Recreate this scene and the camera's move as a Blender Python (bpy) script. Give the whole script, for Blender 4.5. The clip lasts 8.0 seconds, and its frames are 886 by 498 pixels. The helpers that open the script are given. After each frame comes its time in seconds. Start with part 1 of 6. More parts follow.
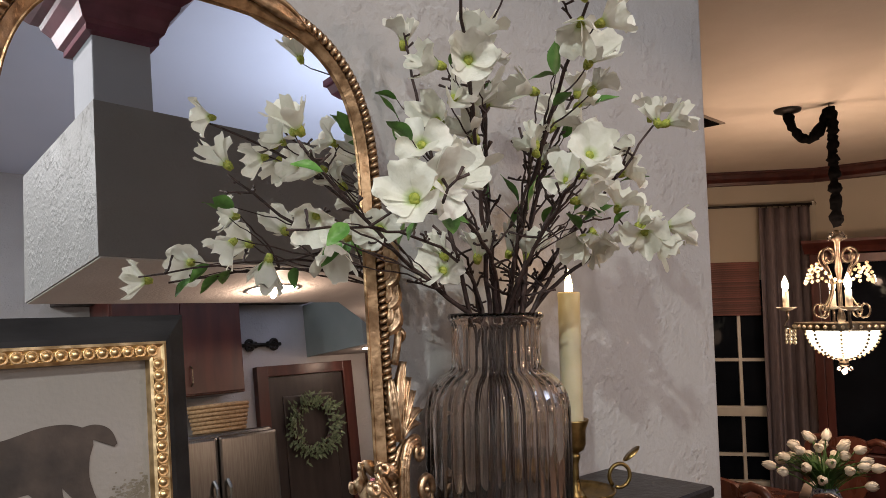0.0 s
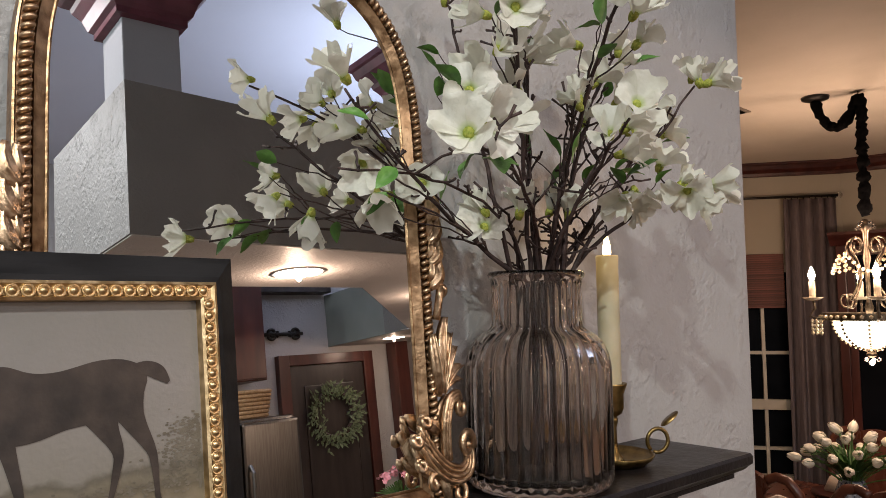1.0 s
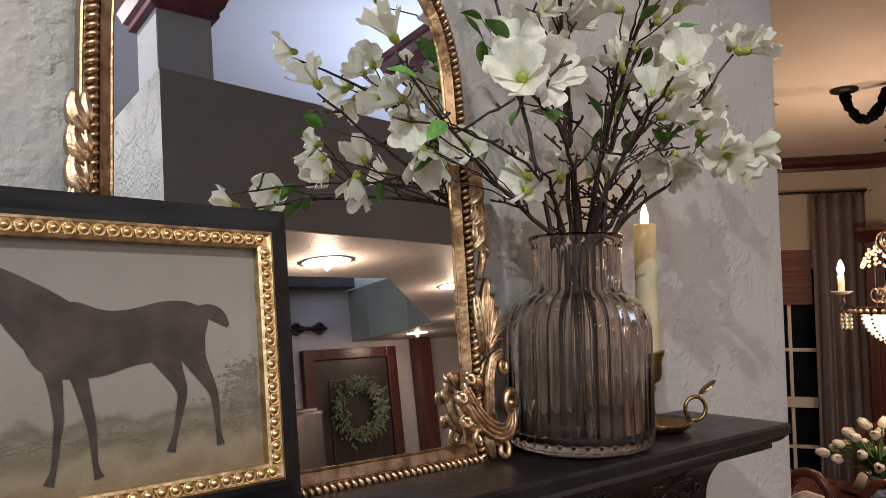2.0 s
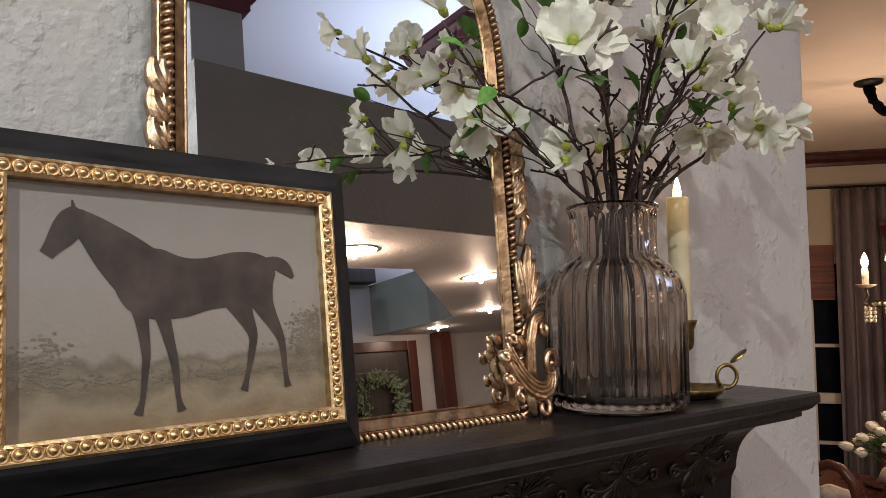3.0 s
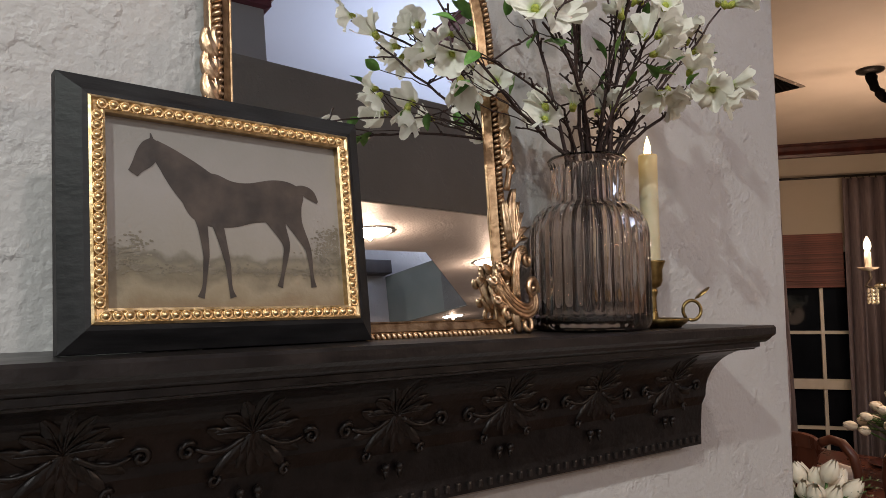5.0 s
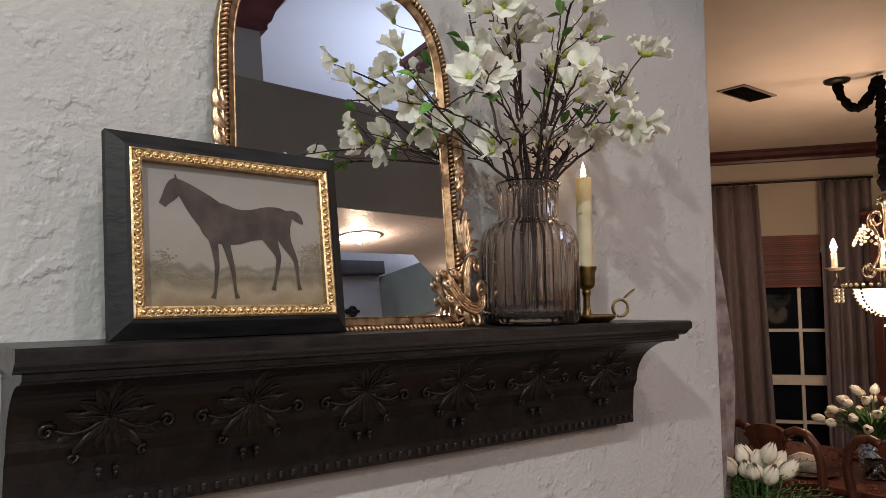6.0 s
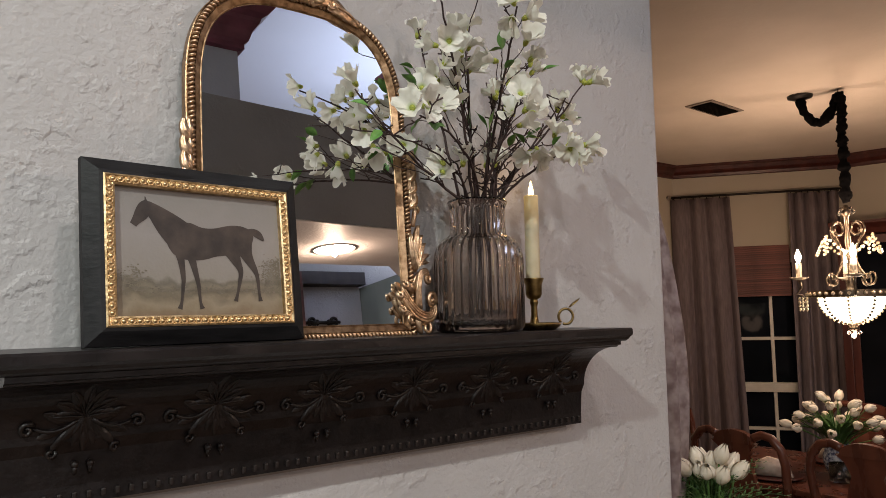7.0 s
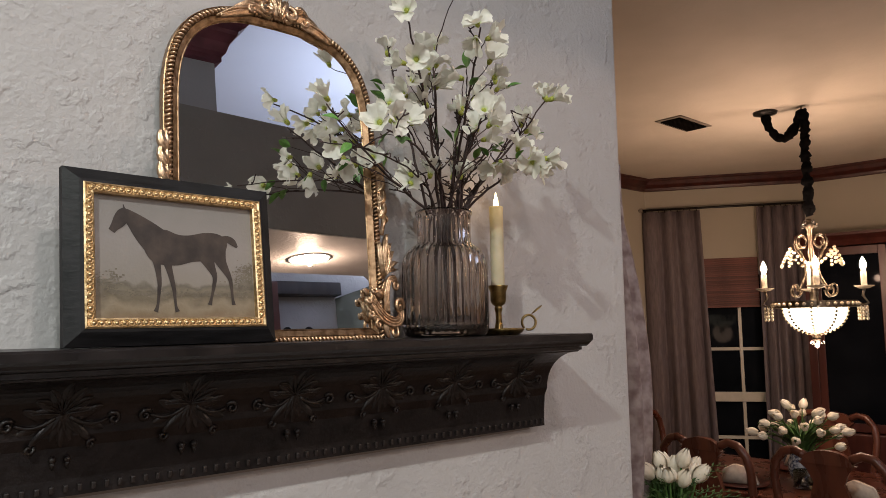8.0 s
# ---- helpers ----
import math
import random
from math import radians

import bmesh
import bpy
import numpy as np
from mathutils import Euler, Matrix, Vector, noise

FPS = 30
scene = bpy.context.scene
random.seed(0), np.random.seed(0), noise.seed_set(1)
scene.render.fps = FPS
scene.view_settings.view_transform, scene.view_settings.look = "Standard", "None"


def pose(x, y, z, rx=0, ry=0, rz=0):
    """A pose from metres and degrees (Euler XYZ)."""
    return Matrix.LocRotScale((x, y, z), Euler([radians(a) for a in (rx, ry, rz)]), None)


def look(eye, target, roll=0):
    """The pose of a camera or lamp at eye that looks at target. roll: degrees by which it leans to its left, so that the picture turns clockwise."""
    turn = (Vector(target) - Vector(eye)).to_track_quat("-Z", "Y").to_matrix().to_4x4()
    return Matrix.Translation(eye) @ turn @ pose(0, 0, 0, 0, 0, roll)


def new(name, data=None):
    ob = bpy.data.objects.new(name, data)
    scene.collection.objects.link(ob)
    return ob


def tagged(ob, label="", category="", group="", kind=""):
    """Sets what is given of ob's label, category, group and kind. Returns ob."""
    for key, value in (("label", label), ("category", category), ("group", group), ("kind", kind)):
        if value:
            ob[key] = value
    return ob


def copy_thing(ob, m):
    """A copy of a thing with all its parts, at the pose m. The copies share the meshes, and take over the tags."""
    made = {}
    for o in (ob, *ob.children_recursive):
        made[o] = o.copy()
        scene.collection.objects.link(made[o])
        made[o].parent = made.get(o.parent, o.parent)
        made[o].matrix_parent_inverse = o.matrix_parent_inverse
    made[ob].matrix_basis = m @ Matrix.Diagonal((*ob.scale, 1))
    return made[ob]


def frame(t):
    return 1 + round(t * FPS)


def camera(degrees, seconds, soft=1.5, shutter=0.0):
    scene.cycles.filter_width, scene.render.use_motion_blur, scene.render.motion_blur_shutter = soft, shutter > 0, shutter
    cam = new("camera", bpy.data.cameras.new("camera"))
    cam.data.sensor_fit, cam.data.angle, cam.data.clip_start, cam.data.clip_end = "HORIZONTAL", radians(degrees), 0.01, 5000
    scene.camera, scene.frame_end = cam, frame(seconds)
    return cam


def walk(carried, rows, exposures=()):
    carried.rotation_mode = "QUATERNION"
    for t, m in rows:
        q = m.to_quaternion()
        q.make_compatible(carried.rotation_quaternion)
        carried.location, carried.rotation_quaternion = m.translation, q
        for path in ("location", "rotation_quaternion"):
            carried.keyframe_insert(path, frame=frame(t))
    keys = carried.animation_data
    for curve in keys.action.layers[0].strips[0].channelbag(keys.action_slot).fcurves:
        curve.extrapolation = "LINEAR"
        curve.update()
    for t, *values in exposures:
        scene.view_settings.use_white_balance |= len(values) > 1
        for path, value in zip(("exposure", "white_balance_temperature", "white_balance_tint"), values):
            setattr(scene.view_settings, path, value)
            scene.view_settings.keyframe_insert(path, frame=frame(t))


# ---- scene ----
cam = camera(61.9, 8.0, soft=0.8)
PATH = [
    (0, (-0.27, -0.599, 1.841), (1.087, 0.861, 1.999), -1.0),
    (0.5, (-0.274, -0.589, 1.822), (1.068, 0.885, 1.977), -1.0),
    (1, (-0.284, -0.58, 1.803), (1.038, 0.914, 1.951), -0.7),
    (1.5, (-0.292, -0.572, 1.784), (1.009, 0.94, 1.933), -0.6),
    (3, (-0.346, -0.579, 1.731), (0.898, 0.98, 1.88), -0.4),
    (3.5, (-0.363, -0.587, 1.715), (0.871, 0.98, 1.865), -0.5),
    (4, (-0.382, -0.603, 1.694), (0.848, 0.967, 1.849), -0.8),
    (5.3, (-0.432, -0.75, 1.652), (0.771, 0.841, 1.797), -0.7),
    (5.5, (-0.45, -0.792, 1.653), (0.756, 0.798, 1.793), -0.8),
    (6, (-0.493, -0.88, 1.654), (0.721, 0.703, 1.801), -0.8),
    (6.5, (-0.505, -0.945, 1.651), (0.72, 0.627, 1.814), -1.0),
    (7, (-0.509, -0.982, 1.651), (0.734, 0.575, 1.826), -1.1),
    (7.5, (-0.513, -1.004, 1.645), (0.749, 0.535, 1.84), -1.1),
    (8, (-0.529, -1.034, 1.64), (0.759, 0.482, 1.845), -1.0),
]
walk(cam, [(t, look(eye, target, roll)) for t, eye, target, roll in PATH])
scene.view_settings.exposure = 0.0

# ---- world and lamps ----
world = bpy.data.worlds.new("night")
scene.world = world
world.use_nodes = True
world.node_tree.nodes["Background"].inputs[0].default_value = (0.01, 0.013, 0.02, 1)
world.node_tree.nodes["Background"].inputs[1].default_value = 0.3


def lamp(name, at, watts, color, size, kind="AREA", target=None, spread=180):
    data = bpy.data.lights.new(name, kind)
    data.energy, data.color = watts, color
    if kind == "AREA":
        data.shape, data.size, data.spread = "DISK", size, radians(spread)
    else:
        data.shadow_soft_size = size
    ob = new(name, data)
    ob.matrix_world = look(at, target or (at[0], at[1] + 0.001, at[2] - 1))
    return ob


SOFFIT_Z, CEIL_Z, DINING_Z = 2.15, 3.35, 2.83
WARM, COOL, AMBER = (1.0, 0.69, 0.50), (0.86, 0.92, 1.0), (1.0, 0.665, 0.475)
KITCHEN_LAMPS = [(0.94, -1.55), (1.82, -1.92), (2.72, -2.87), (3.0, -3.75)]
LIVING_LAMPS = [(-1.9, -1.5), (-0.9, -3.4), (-0.15, -1.45)]
for (kx, ky), watts in zip(KITCHEN_LAMPS, (10, 9, 5, 1.8)):
    lamp("recessed_lamp", (kx, ky, SOFFIT_Z - 0.022), watts, WARM, 0.007, "POINT")
lamp("living_lamp", (LIVING_LAMPS[0][0], LIVING_LAMPS[0][1], CEIL_Z - 0.03), 84, (0.93, 1.0, 0.93), 0.08)
# Unseen fill lamp, added for faces the first lamp leaves dark.
lamp("living_lamp", (LIVING_LAMPS[1][0], LIVING_LAMPS[1][1], CEIL_Z - 0.03), 52, (0.96, 0.95, 0.95), 0.16)

lamp("living_lamp", (LIVING_LAMPS[2][0], LIVING_LAMPS[2][1], CEIL_Z - 0.03), 15, (1.0, 0.88, 0.83), 0.16)
# Unseen blue uplights added over the ledge to brighten the living room ceiling.
for gx, gy in ((1.9, -1.85), (3.3, -2.2), (3.45, -3.5)):
    lamp("ledge_glow", (gx, gy, 2.56), 16, (0.80, 0.86, 1.0), 1.0, target=(gx, gy + 0.01, 3.3))


# ---- materials ----
def mat(name, c1, c2=None, scale=8.0, rough=0.5, metal=0.0, bump=0.0, bscale=60.0, detail=6.0, rvar=0.0, stretch=(1, 1, 1), island=0.0, spec=0.5):
    m = bpy.data.materials.new(name)
    m.use_nodes = True
    nt = m.node_tree
    b = nt.nodes["Principled BSDF"]
    b.inputs["Roughness"].default_value, b.inputs["Metallic"].default_value = rough, metal
    b.inputs["Specular IOR Level"].default_value = spec
    tc = nt.nodes.new("ShaderNodeTexCoord")
    mp = nt.nodes.new("ShaderNodeMapping")
    mp.inputs["Scale"].default_value = stretch
    nt.links.new(tc.outputs["Object"], mp.inputs["Vector"])
    n1 = nt.nodes.new("ShaderNodeTexNoise")
    n1.inputs["Scale"].default_value, n1.inputs["Detail"].default_value = scale, detail
    nt.links.new(mp.outputs[0], n1.inputs["Vector"])
    ramp = nt.nodes.new("ShaderNodeValToRGB")
    ramp.color_ramp.elements[0].position, ramp.color_ramp.elements[1].position = 0.35, 0.65
    ramp.color_ramp.elements[0].color = (*c1, 1)
    ramp.color_ramp.elements[1].color = (*(c2 or c1), 1)
    nt.links.new(n1.outputs["Fac"], ramp.inputs[0])
    last = ramp.outputs[0]
    if island:
        oi = nt.nodes.new("ShaderNodeObjectInfo")
        hs = nt.nodes.new("ShaderNodeHueSaturation")
        mr = nt.nodes.new("ShaderNodeMapRange")
        mr.inputs["To Min"].default_value, mr.inputs["To Max"].default_value = 1 - island, 1 + island
        nt.links.new(oi.outputs["Random"], mr.inputs[0])
        nt.links.new(mr.outputs[0], hs.inputs["Value"])
        nt.links.new(last, hs.inputs["Color"])
        last = hs.outputs[0]
    nt.links.new(last, b.inputs["Base Color"])
    if rvar:
        mr2 = nt.nodes.new("ShaderNodeMapRange")
        mr2.inputs["To Min"].default_value, mr2.inputs["To Max"].default_value = max(0.02, rough - rvar), min(1, rough + rvar)
        nt.links.new(n1.outputs["Fac"], mr2.inputs[0])
        nt.links.new(mr2.outputs[0], b.inputs["Roughness"])
    if bump:
        n2 = nt.nodes.new("ShaderNodeTexNoise")
        n2.inputs["Scale"].default_value, n2.inputs["Detail"].default_value = bscale, 5
        nt.links.new(mp.outputs[0], n2.inputs["Vector"])
        bp = nt.nodes.new("ShaderNodeBump")
        bp.inputs["Strength"].default_value, bp.inputs["Distance"].default_value = bump, 0.004
        nt.links.new(n2.outputs["Fac"], bp.inputs["Height"])
        nt.links.new(bp.outputs[0], b.inputs["Normal"])
    return m


def glow(name, color, strength):
    m = bpy.data.materials.new(name)
    m.use_nodes = True
    b = m.node_tree.nodes["Principled BSDF"]
    b.inputs["Base Color"].default_value = (*color, 1)
    b.inputs["Emission Color"].default_value = (*color, 1)
    b.inputs["Emission Strength"].default_value = strength
    return m


def glass(name, color, rough=0.02, ior=1.45):
    m = bpy.data.materials.new(name)
    m.use_nodes = True
    b = m.node_tree.nodes["Principled BSDF"]
    b.inputs["Base Color"].default_value = (*color, 1)
    b.inputs["Transmission Weight"].default_value = 1.0
    b.inputs["Roughness"].default_value, b.inputs["IOR"].default_value = rough, ior
    return m


def plaster(name, c1, c2, relief=1.0, rough=0.62):
    """Skip-trowel plaster: smooth trowelled plates with ragged raised lips, fine grain."""
    m = mat(name, c1, c2, 3.0, rough, rvar=0.08)
    nt = m.node_tree
    b = nt.nodes["Principled BSDF"]
    tc = nt.nodes["Texture Coordinate"]
    warp = nt.nodes.new("ShaderNodeTexNoise")
    warp.inputs["Scale"].default_value, warp.inputs["Detail"].default_value = 48, 6
    nt.links.new(tc.outputs["Object"], warp.inputs["Vector"])
    ridge = nt.nodes.new("ShaderNodeValToRGB")
    e = ridge.color_ramp.elements
    e[0].position, e[0].color, e[1].position, e[1].color = 0.47, (0.0, 0.0, 0.0, 1), 0.60, (1.0, 1.0, 1.0, 1)
    nt.links.new(warp.outputs["Fac"], ridge.inputs[0])
    gate = nt.nodes.new("ShaderNodeTexNoise")
    gate.inputs["Scale"].default_value, gate.inputs["Detail"].default_value = 13, 4
    nt.links.new(tc.outputs["Object"], gate.inputs["Vector"])
    gr = nt.nodes.new("ShaderNodeValToRGB")
    gr.color_ramp.elements[0].position, gr.color_ramp.elements[1].position = 0.44, 0.60
    nt.links.new(gate.outputs["Fac"], gr.inputs[0])
    mul = nt.nodes.new("ShaderNodeMath")
    mul.operation = "MULTIPLY"
    nt.links.new(ridge.outputs[0], mul.inputs[0])
    nt.links.new(gr.outputs[0], mul.inputs[1])
    fine = nt.nodes.new("ShaderNodeTexNoise")
    fine.inputs["Scale"].default_value, fine.inputs["Detail"].default_value = 120, 6
    nt.links.new(tc.outputs["Object"], fine.inputs["Vector"])
    add = nt.nodes.new("ShaderNodeMath")
    add.operation = "MULTIPLY_ADD"
    add.inputs[1].default_value = 1.1
    nt.links.new(fine.outputs["Fac"], add.inputs[0])
    nt.links.new(mul.outputs[0], add.inputs[2])
    bp = nt.nodes.new("ShaderNodeBump")
    bp.inputs["Strength"].default_value, bp.inputs["Distance"].default_value = 0.56 * relief, 0.0028
    nt.links.new(add.outputs[0], bp.inputs["Height"])
    nt.links.new(bp.outputs[0], b.inputs["Normal"])
    return m


WALL = plaster("grey_plaster", (0.375, 0.362, 0.362), (0.43, 0.416, 0.416))
SOFFIT = plaster("charcoal_plaster", (0.155, 0.156, 0.158), (0.19, 0.191, 0.193), 0.9, 0.46)
CEIL_KITCHEN = mat("white_ceiling_paint", (0.48, 0.455, 0.44), (0.54, 0.515, 0.5), 4, 0.6, bump=0.6, bscale=110)
CEIL_LIVING = mat("pale_blue_ceiling", (0.56, 0.6, 0.72), (0.6, 0.64, 0.76), 1.2, 0.8, bump=0.1)
CEIL_DINING = mat("cream_ceiling", (0.62, 0.55, 0.46), (0.7, 0.62, 0.53), 2.2, 0.75, bump=0.3, bscale=40)
DINING_WALL = mat("tan_wall_paint", (0.4, 0.36, 0.28), (0.44, 0.39, 0.31), 2, 0.7, bump=0.15, bscale=70)
CHERRY = mat("cherry_wood", (0.045, 0.012, 0.010), (0.085, 0.024, 0.018), 14, 0.32, bump=0.12, bscale=40, rvar=0.06, stretch=(1, 1, 0.15))
CHAIR_WOOD = mat("chair_cherry", (0.070, 0.022, 0.014), (0.125, 0.040, 0.023), 16, 0.28, bump=0.08, bscale=50, rvar=0.06, stretch=(1, 1, 0.2))
FLOOR_WOOD = mat("floor_wood", (0.09, 0.05, 0.03), (0.16, 0.09, 0.055), 5, 0.35, bump=0.1, stretch=(0.2, 1, 1), island=0.15)
BLACK_PAINT = mat("black_chalk_paint", (0.0060, 0.0045, 0.0047), (0.0130, 0.0098, 0.0098), 30, 0.34, bump=0.2, bscale=120, rvar=0.12, spec=0.36)
ORNAMENT = mat("black_ornament", (0.006, 0.005, 0.005), (0.015, 0.0105, 0.0095), 60, 0.36, bump=0.2, bscale=140, rvar=0.12, spec=0.4)
RAW_WOOD = mat("raw_wood", (0.2, 0.17, 0.15), (0.28, 0.24, 0.21), 20, 0.7, stretch=(0.1, 1, 1), bump=0.2)
FRAME_BLACK = mat("charcoal_frame_wood", (0.006, 0.006, 0.007), (0.016, 0.0155, 0.017), 60, 0.5, bump=0.12, bscale=160, rvar=0.1, stretch=(0.25, 1, 1), spec=0.2)
GOLD = mat("gold_leaf", (0.46, 0.31, 0.15), (0.80, 0.61, 0.36), 110, 0.38, 1.0, bump=0.15, bscale=200, rvar=0.12)
OLD_GOLD = mat("antique_gold", (0.36, 0.23, 0.135), (0.66, 0.47, 0.31), 130, 0.33, 1.0, bump=0.25, bscale=220, rvar=0.12)
DULL_GOLD = mat("rubbed_red_gold", (0.20, 0.115, 0.06), (0.46, 0.30, 0.175), 90, 0.36, 1.0, bump=0.2, bscale=200, rvar=0.12)
BRASS = mat("aged_brass", (0.13, 0.085, 0.03), (0.36, 0.25, 0.1), 60, 0.32, 1.0, bump=0.1, bscale=120, rvar=0.12)
MIRROR = mat("mirror_silver", (0.93, 0.94, 0.95), None, 3, 0.0, 1.0)
VASE_GLASS = glass("smoked_glass", (0.968, 0.885, 0.83), 0.0, 1.52)
WAX = mat("ivory_wax", (0.44, 0.375, 0.25), (0.52, 0.45, 0.315), 30, 0.45, bump=0.1, bscale=60)
WAX.node_tree.nodes["Principled BSDF"].inputs["Subsurface Weight"].default_value = 0.3
WAX.node_tree.nodes["Principled BSDF"].inputs["Subsurface Radius"].default_value = (0.02, 0.012, 0.006)


def emit_tip_glow(m, z0, z1, color, strength):
    """Puts the LED's glow into the wax as faint emission, from z1 down to z0."""
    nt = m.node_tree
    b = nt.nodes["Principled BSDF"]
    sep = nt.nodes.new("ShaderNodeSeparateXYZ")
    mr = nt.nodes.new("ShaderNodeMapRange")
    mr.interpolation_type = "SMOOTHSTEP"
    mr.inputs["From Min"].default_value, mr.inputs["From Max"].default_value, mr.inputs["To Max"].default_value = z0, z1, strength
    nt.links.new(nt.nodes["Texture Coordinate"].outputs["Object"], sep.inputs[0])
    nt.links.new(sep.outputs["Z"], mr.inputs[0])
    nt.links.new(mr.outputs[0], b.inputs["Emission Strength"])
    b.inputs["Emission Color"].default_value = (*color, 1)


emit_tip_glow(WAX, 0.10, 0.17, (1.0, 0.60, 0.14), 0.22)
FLAME = glow("led_flame", (1.0, 0.72, 0.36), 9)
RECESSED = glow("recessed_glow", (1.0, 0.86, 0.7), 22)


# ---- mesh helpers ----
def part(name, bm, material, parent=None, label="", smooth=False):
    """Links a bmesh as one mesh object, under a thing or a part."""
    me = bpy.data.meshes.new(name)
    bmesh.ops.recalc_face_normals(bm, faces=bm.faces)
    bm.to_mesh(me)
    bm.free()
    for m in material if isinstance(material, (list, tuple)) else [material]:
        me.materials.append(m)
    if smooth:
        me.polygons.foreach_set("use_smooth", [True] * len(me.polygons))
    ob = new(name, me)
    ob.parent = parent
    if label:
        ob["label"] = label
    return ob


def pieces(name, bm, material, parent, piece, label="", smooth=True):
    """A carved part whose separate leaves and strands are meshes of their own under it."""
    left, groups = set(bm.verts), []
    while left:
        todo, island = [left.pop()], []
        while todo:
            v = todo.pop()
            island.append(v)
            for e in v.link_edges:
                o = e.other_vert(v)
                if o in left:
                    left.remove(o)
                    todo.append(o)
        groups.append(island)
    groups.sort(key=lambda g: -len(g) - 1e-3 * min(v.index for v in g))
    main = None
    for g in groups:
        small, to = bmesh.new(), {}
        for v in g:
            to[v] = small.verts.new(v.co)
        for f in {f for v in g for f in v.link_faces}:
            small.faces.new([to[v] for v in f.verts])
        ob = part(name if main is None else piece, small, material, parent if main is None else main, label if main is None else "", smooth)
        main = main or ob
    bm.free()
    return main


def again(ob, name, m, parent):
    """One more piece on the same mesh."""
    o = new(name, ob.data)
    o.parent = parent
    o.matrix_basis = m
    return o


def empty(name, label, category, group="", kind="", m=None):
    ob = new(name)
    if m is not None:
        ob.matrix_world = m
    return tagged(ob, label, category, group, kind)


def box(bm, x0, x1, y0, y1, z0, z1, bevel=0.0, m=None):
    r = bmesh.ops.create_cube(bm, size=1)
    vs = r["verts"]
    for v in vs:
        v.co = Vector(((x0 + x1) / 2 + v.co.x * (x1 - x0), (y0 + y1) / 2 + v.co.y * (y1 - y0), (z0 + z1) / 2 + v.co.z * (z1 - z0)))
    if bevel:
        es = list({e for v in vs for e in v.link_edges})
        out = bmesh.ops.bevel(bm, geom=es, offset=bevel, segments=2, affect="EDGES", profile=0.6)
        vs = list({v for f in out["faces"] for v in f.verts} | {v for v in vs if v.is_valid})
    if m is not None:
        for v in vs:
            v.co = m @ v.co
    return bm


def boxed(*a, **k):
    return box(bmesh.new(), *a, **k)


def lathe(bm, prof, n=32, at=(0, 0, 0), m=None, flute=0, deep=0.0, span=None, closed=False):
    """Turns (radius, z) about z. flute, deep: ribs round it; span: their depth row by row."""
    rings = []
    for i, (r, z) in enumerate(prof):
        ring = []
        for k in range(n):
            a = 2 * math.pi * k / n
            rr = r
            if flute and (span is None or i in span):
                rr = r - deep * (span[i] if span else 1) * (1 - abs(math.cos(a * flute / 2)) ** 0.7)
            p = Vector((at[0] + rr * math.cos(a), at[1] + rr * math.sin(a), at[2] + z))
            ring.append(bm.verts.new(m @ p if m is not None else p))
        rings.append(ring)
    rows = list(zip(rings, rings[1:]))
    if closed:
        rows.append((rings[-1], rings[0]))
    for a, b in rows:
        for k in range(n):
            bm.faces.new((a[k], a[(k + 1) % n], b[(k + 1) % n], b[k]))
    if not closed:
        for ring, r in ((rings[0], prof[0][0]), (rings[-1], prof[-1][0])):
            if r > 1e-5:
                bm.faces.new(ring)
    return bm


def tube(bm, pts, radii, n=6, cap=True):
    pts = [Vector(p) for p in pts]
    if not isinstance(radii, (list, tuple)):
        radii = [radii] * len(pts)
    rings, side = [], None
    for i, p in enumerate(pts):
        d = (pts[min(i + 1, len(pts) - 1)] - pts[max(i - 1, 0)]).normalized()
        if side is None:
            side = d.cross(Vector((0.31, 0.2, 0.93))).normalized()
            if side.length < 0.5:
                side = d.cross(Vector((1, 0, 0))).normalized()
        side = (side - d * side.dot(d)).normalized()
        up = d.cross(side)
        rings.append([bm.verts.new(p + radii[i] * (math.cos(2 * math.pi * k / n) * side + math.sin(2 * math.pi * k / n) * up)) for k in range(n)])
    for a, b in zip(rings, rings[1:]):
        for k in range(n):
            bm.faces.new((a[k], a[(k + 1) % n], b[(k + 1) % n], b[k]))
    if cap:
        bm.faces.new(rings[0])
        bm.faces.new(rings[-1])
    return bm


def prism(bm, outline, y0, y1, axis="y", m=None):
    """A flat outline (a, b) with thickness. axis y: (x, z) outline; axis x: (y, z); axis z: (x, y)."""
    def at(a, b, c):
        p = Vector((a, c, b)) if axis == "y" else Vector((c, a, b)) if axis == "x" else Vector((a, b, c))
        return m @ p if m is not None else p
    r0 = [bm.verts.new(at(a, b, y0)) for a, b in outline]
    r1 = [bm.verts.new(at(a, b, y1)) for a, b in outline]
    bm.faces.new(r0)
    bm.faces.new(r1)
    for k in range(len(outline)):
        j = (k + 1) % len(outline)
        bm.faces.new((r0[k], r0[j], r1[j], r1[k]))
    return bm


def sweep(bm, path, prof, closed=True):
    """Sweeps a profile (out, height) round a path of (x, z, nx, nz) in the xz plane; height goes to -y."""
    rings = [[bm.verts.new((x + nx * o, -h, z + nz * o)) for o, h in prof] for x, z, nx, nz in path]
    pairs = list(zip(rings, rings[1:])) + ([(rings[-1], rings[0])] if closed else [])
    n = len(prof)
    for a, b in pairs:
        for k in range(n):
            bm.faces.new((a[k], a[(k + 1) % n], b[(k + 1) % n], b[k]))
    return bm


def rect_path(w0, w1, h0, h1):
    """Corners with mitre normals."""
    return [(w0, h0, -1, -1), (w1, h0, 1, -1), (w1, h1, 1, 1), (w0, h1, -1, 1)]


# ---- the rooms ----
def structure(name, bm, material, label, category):
    return tagged(part(name, bm, material), label, category, kind="structure")


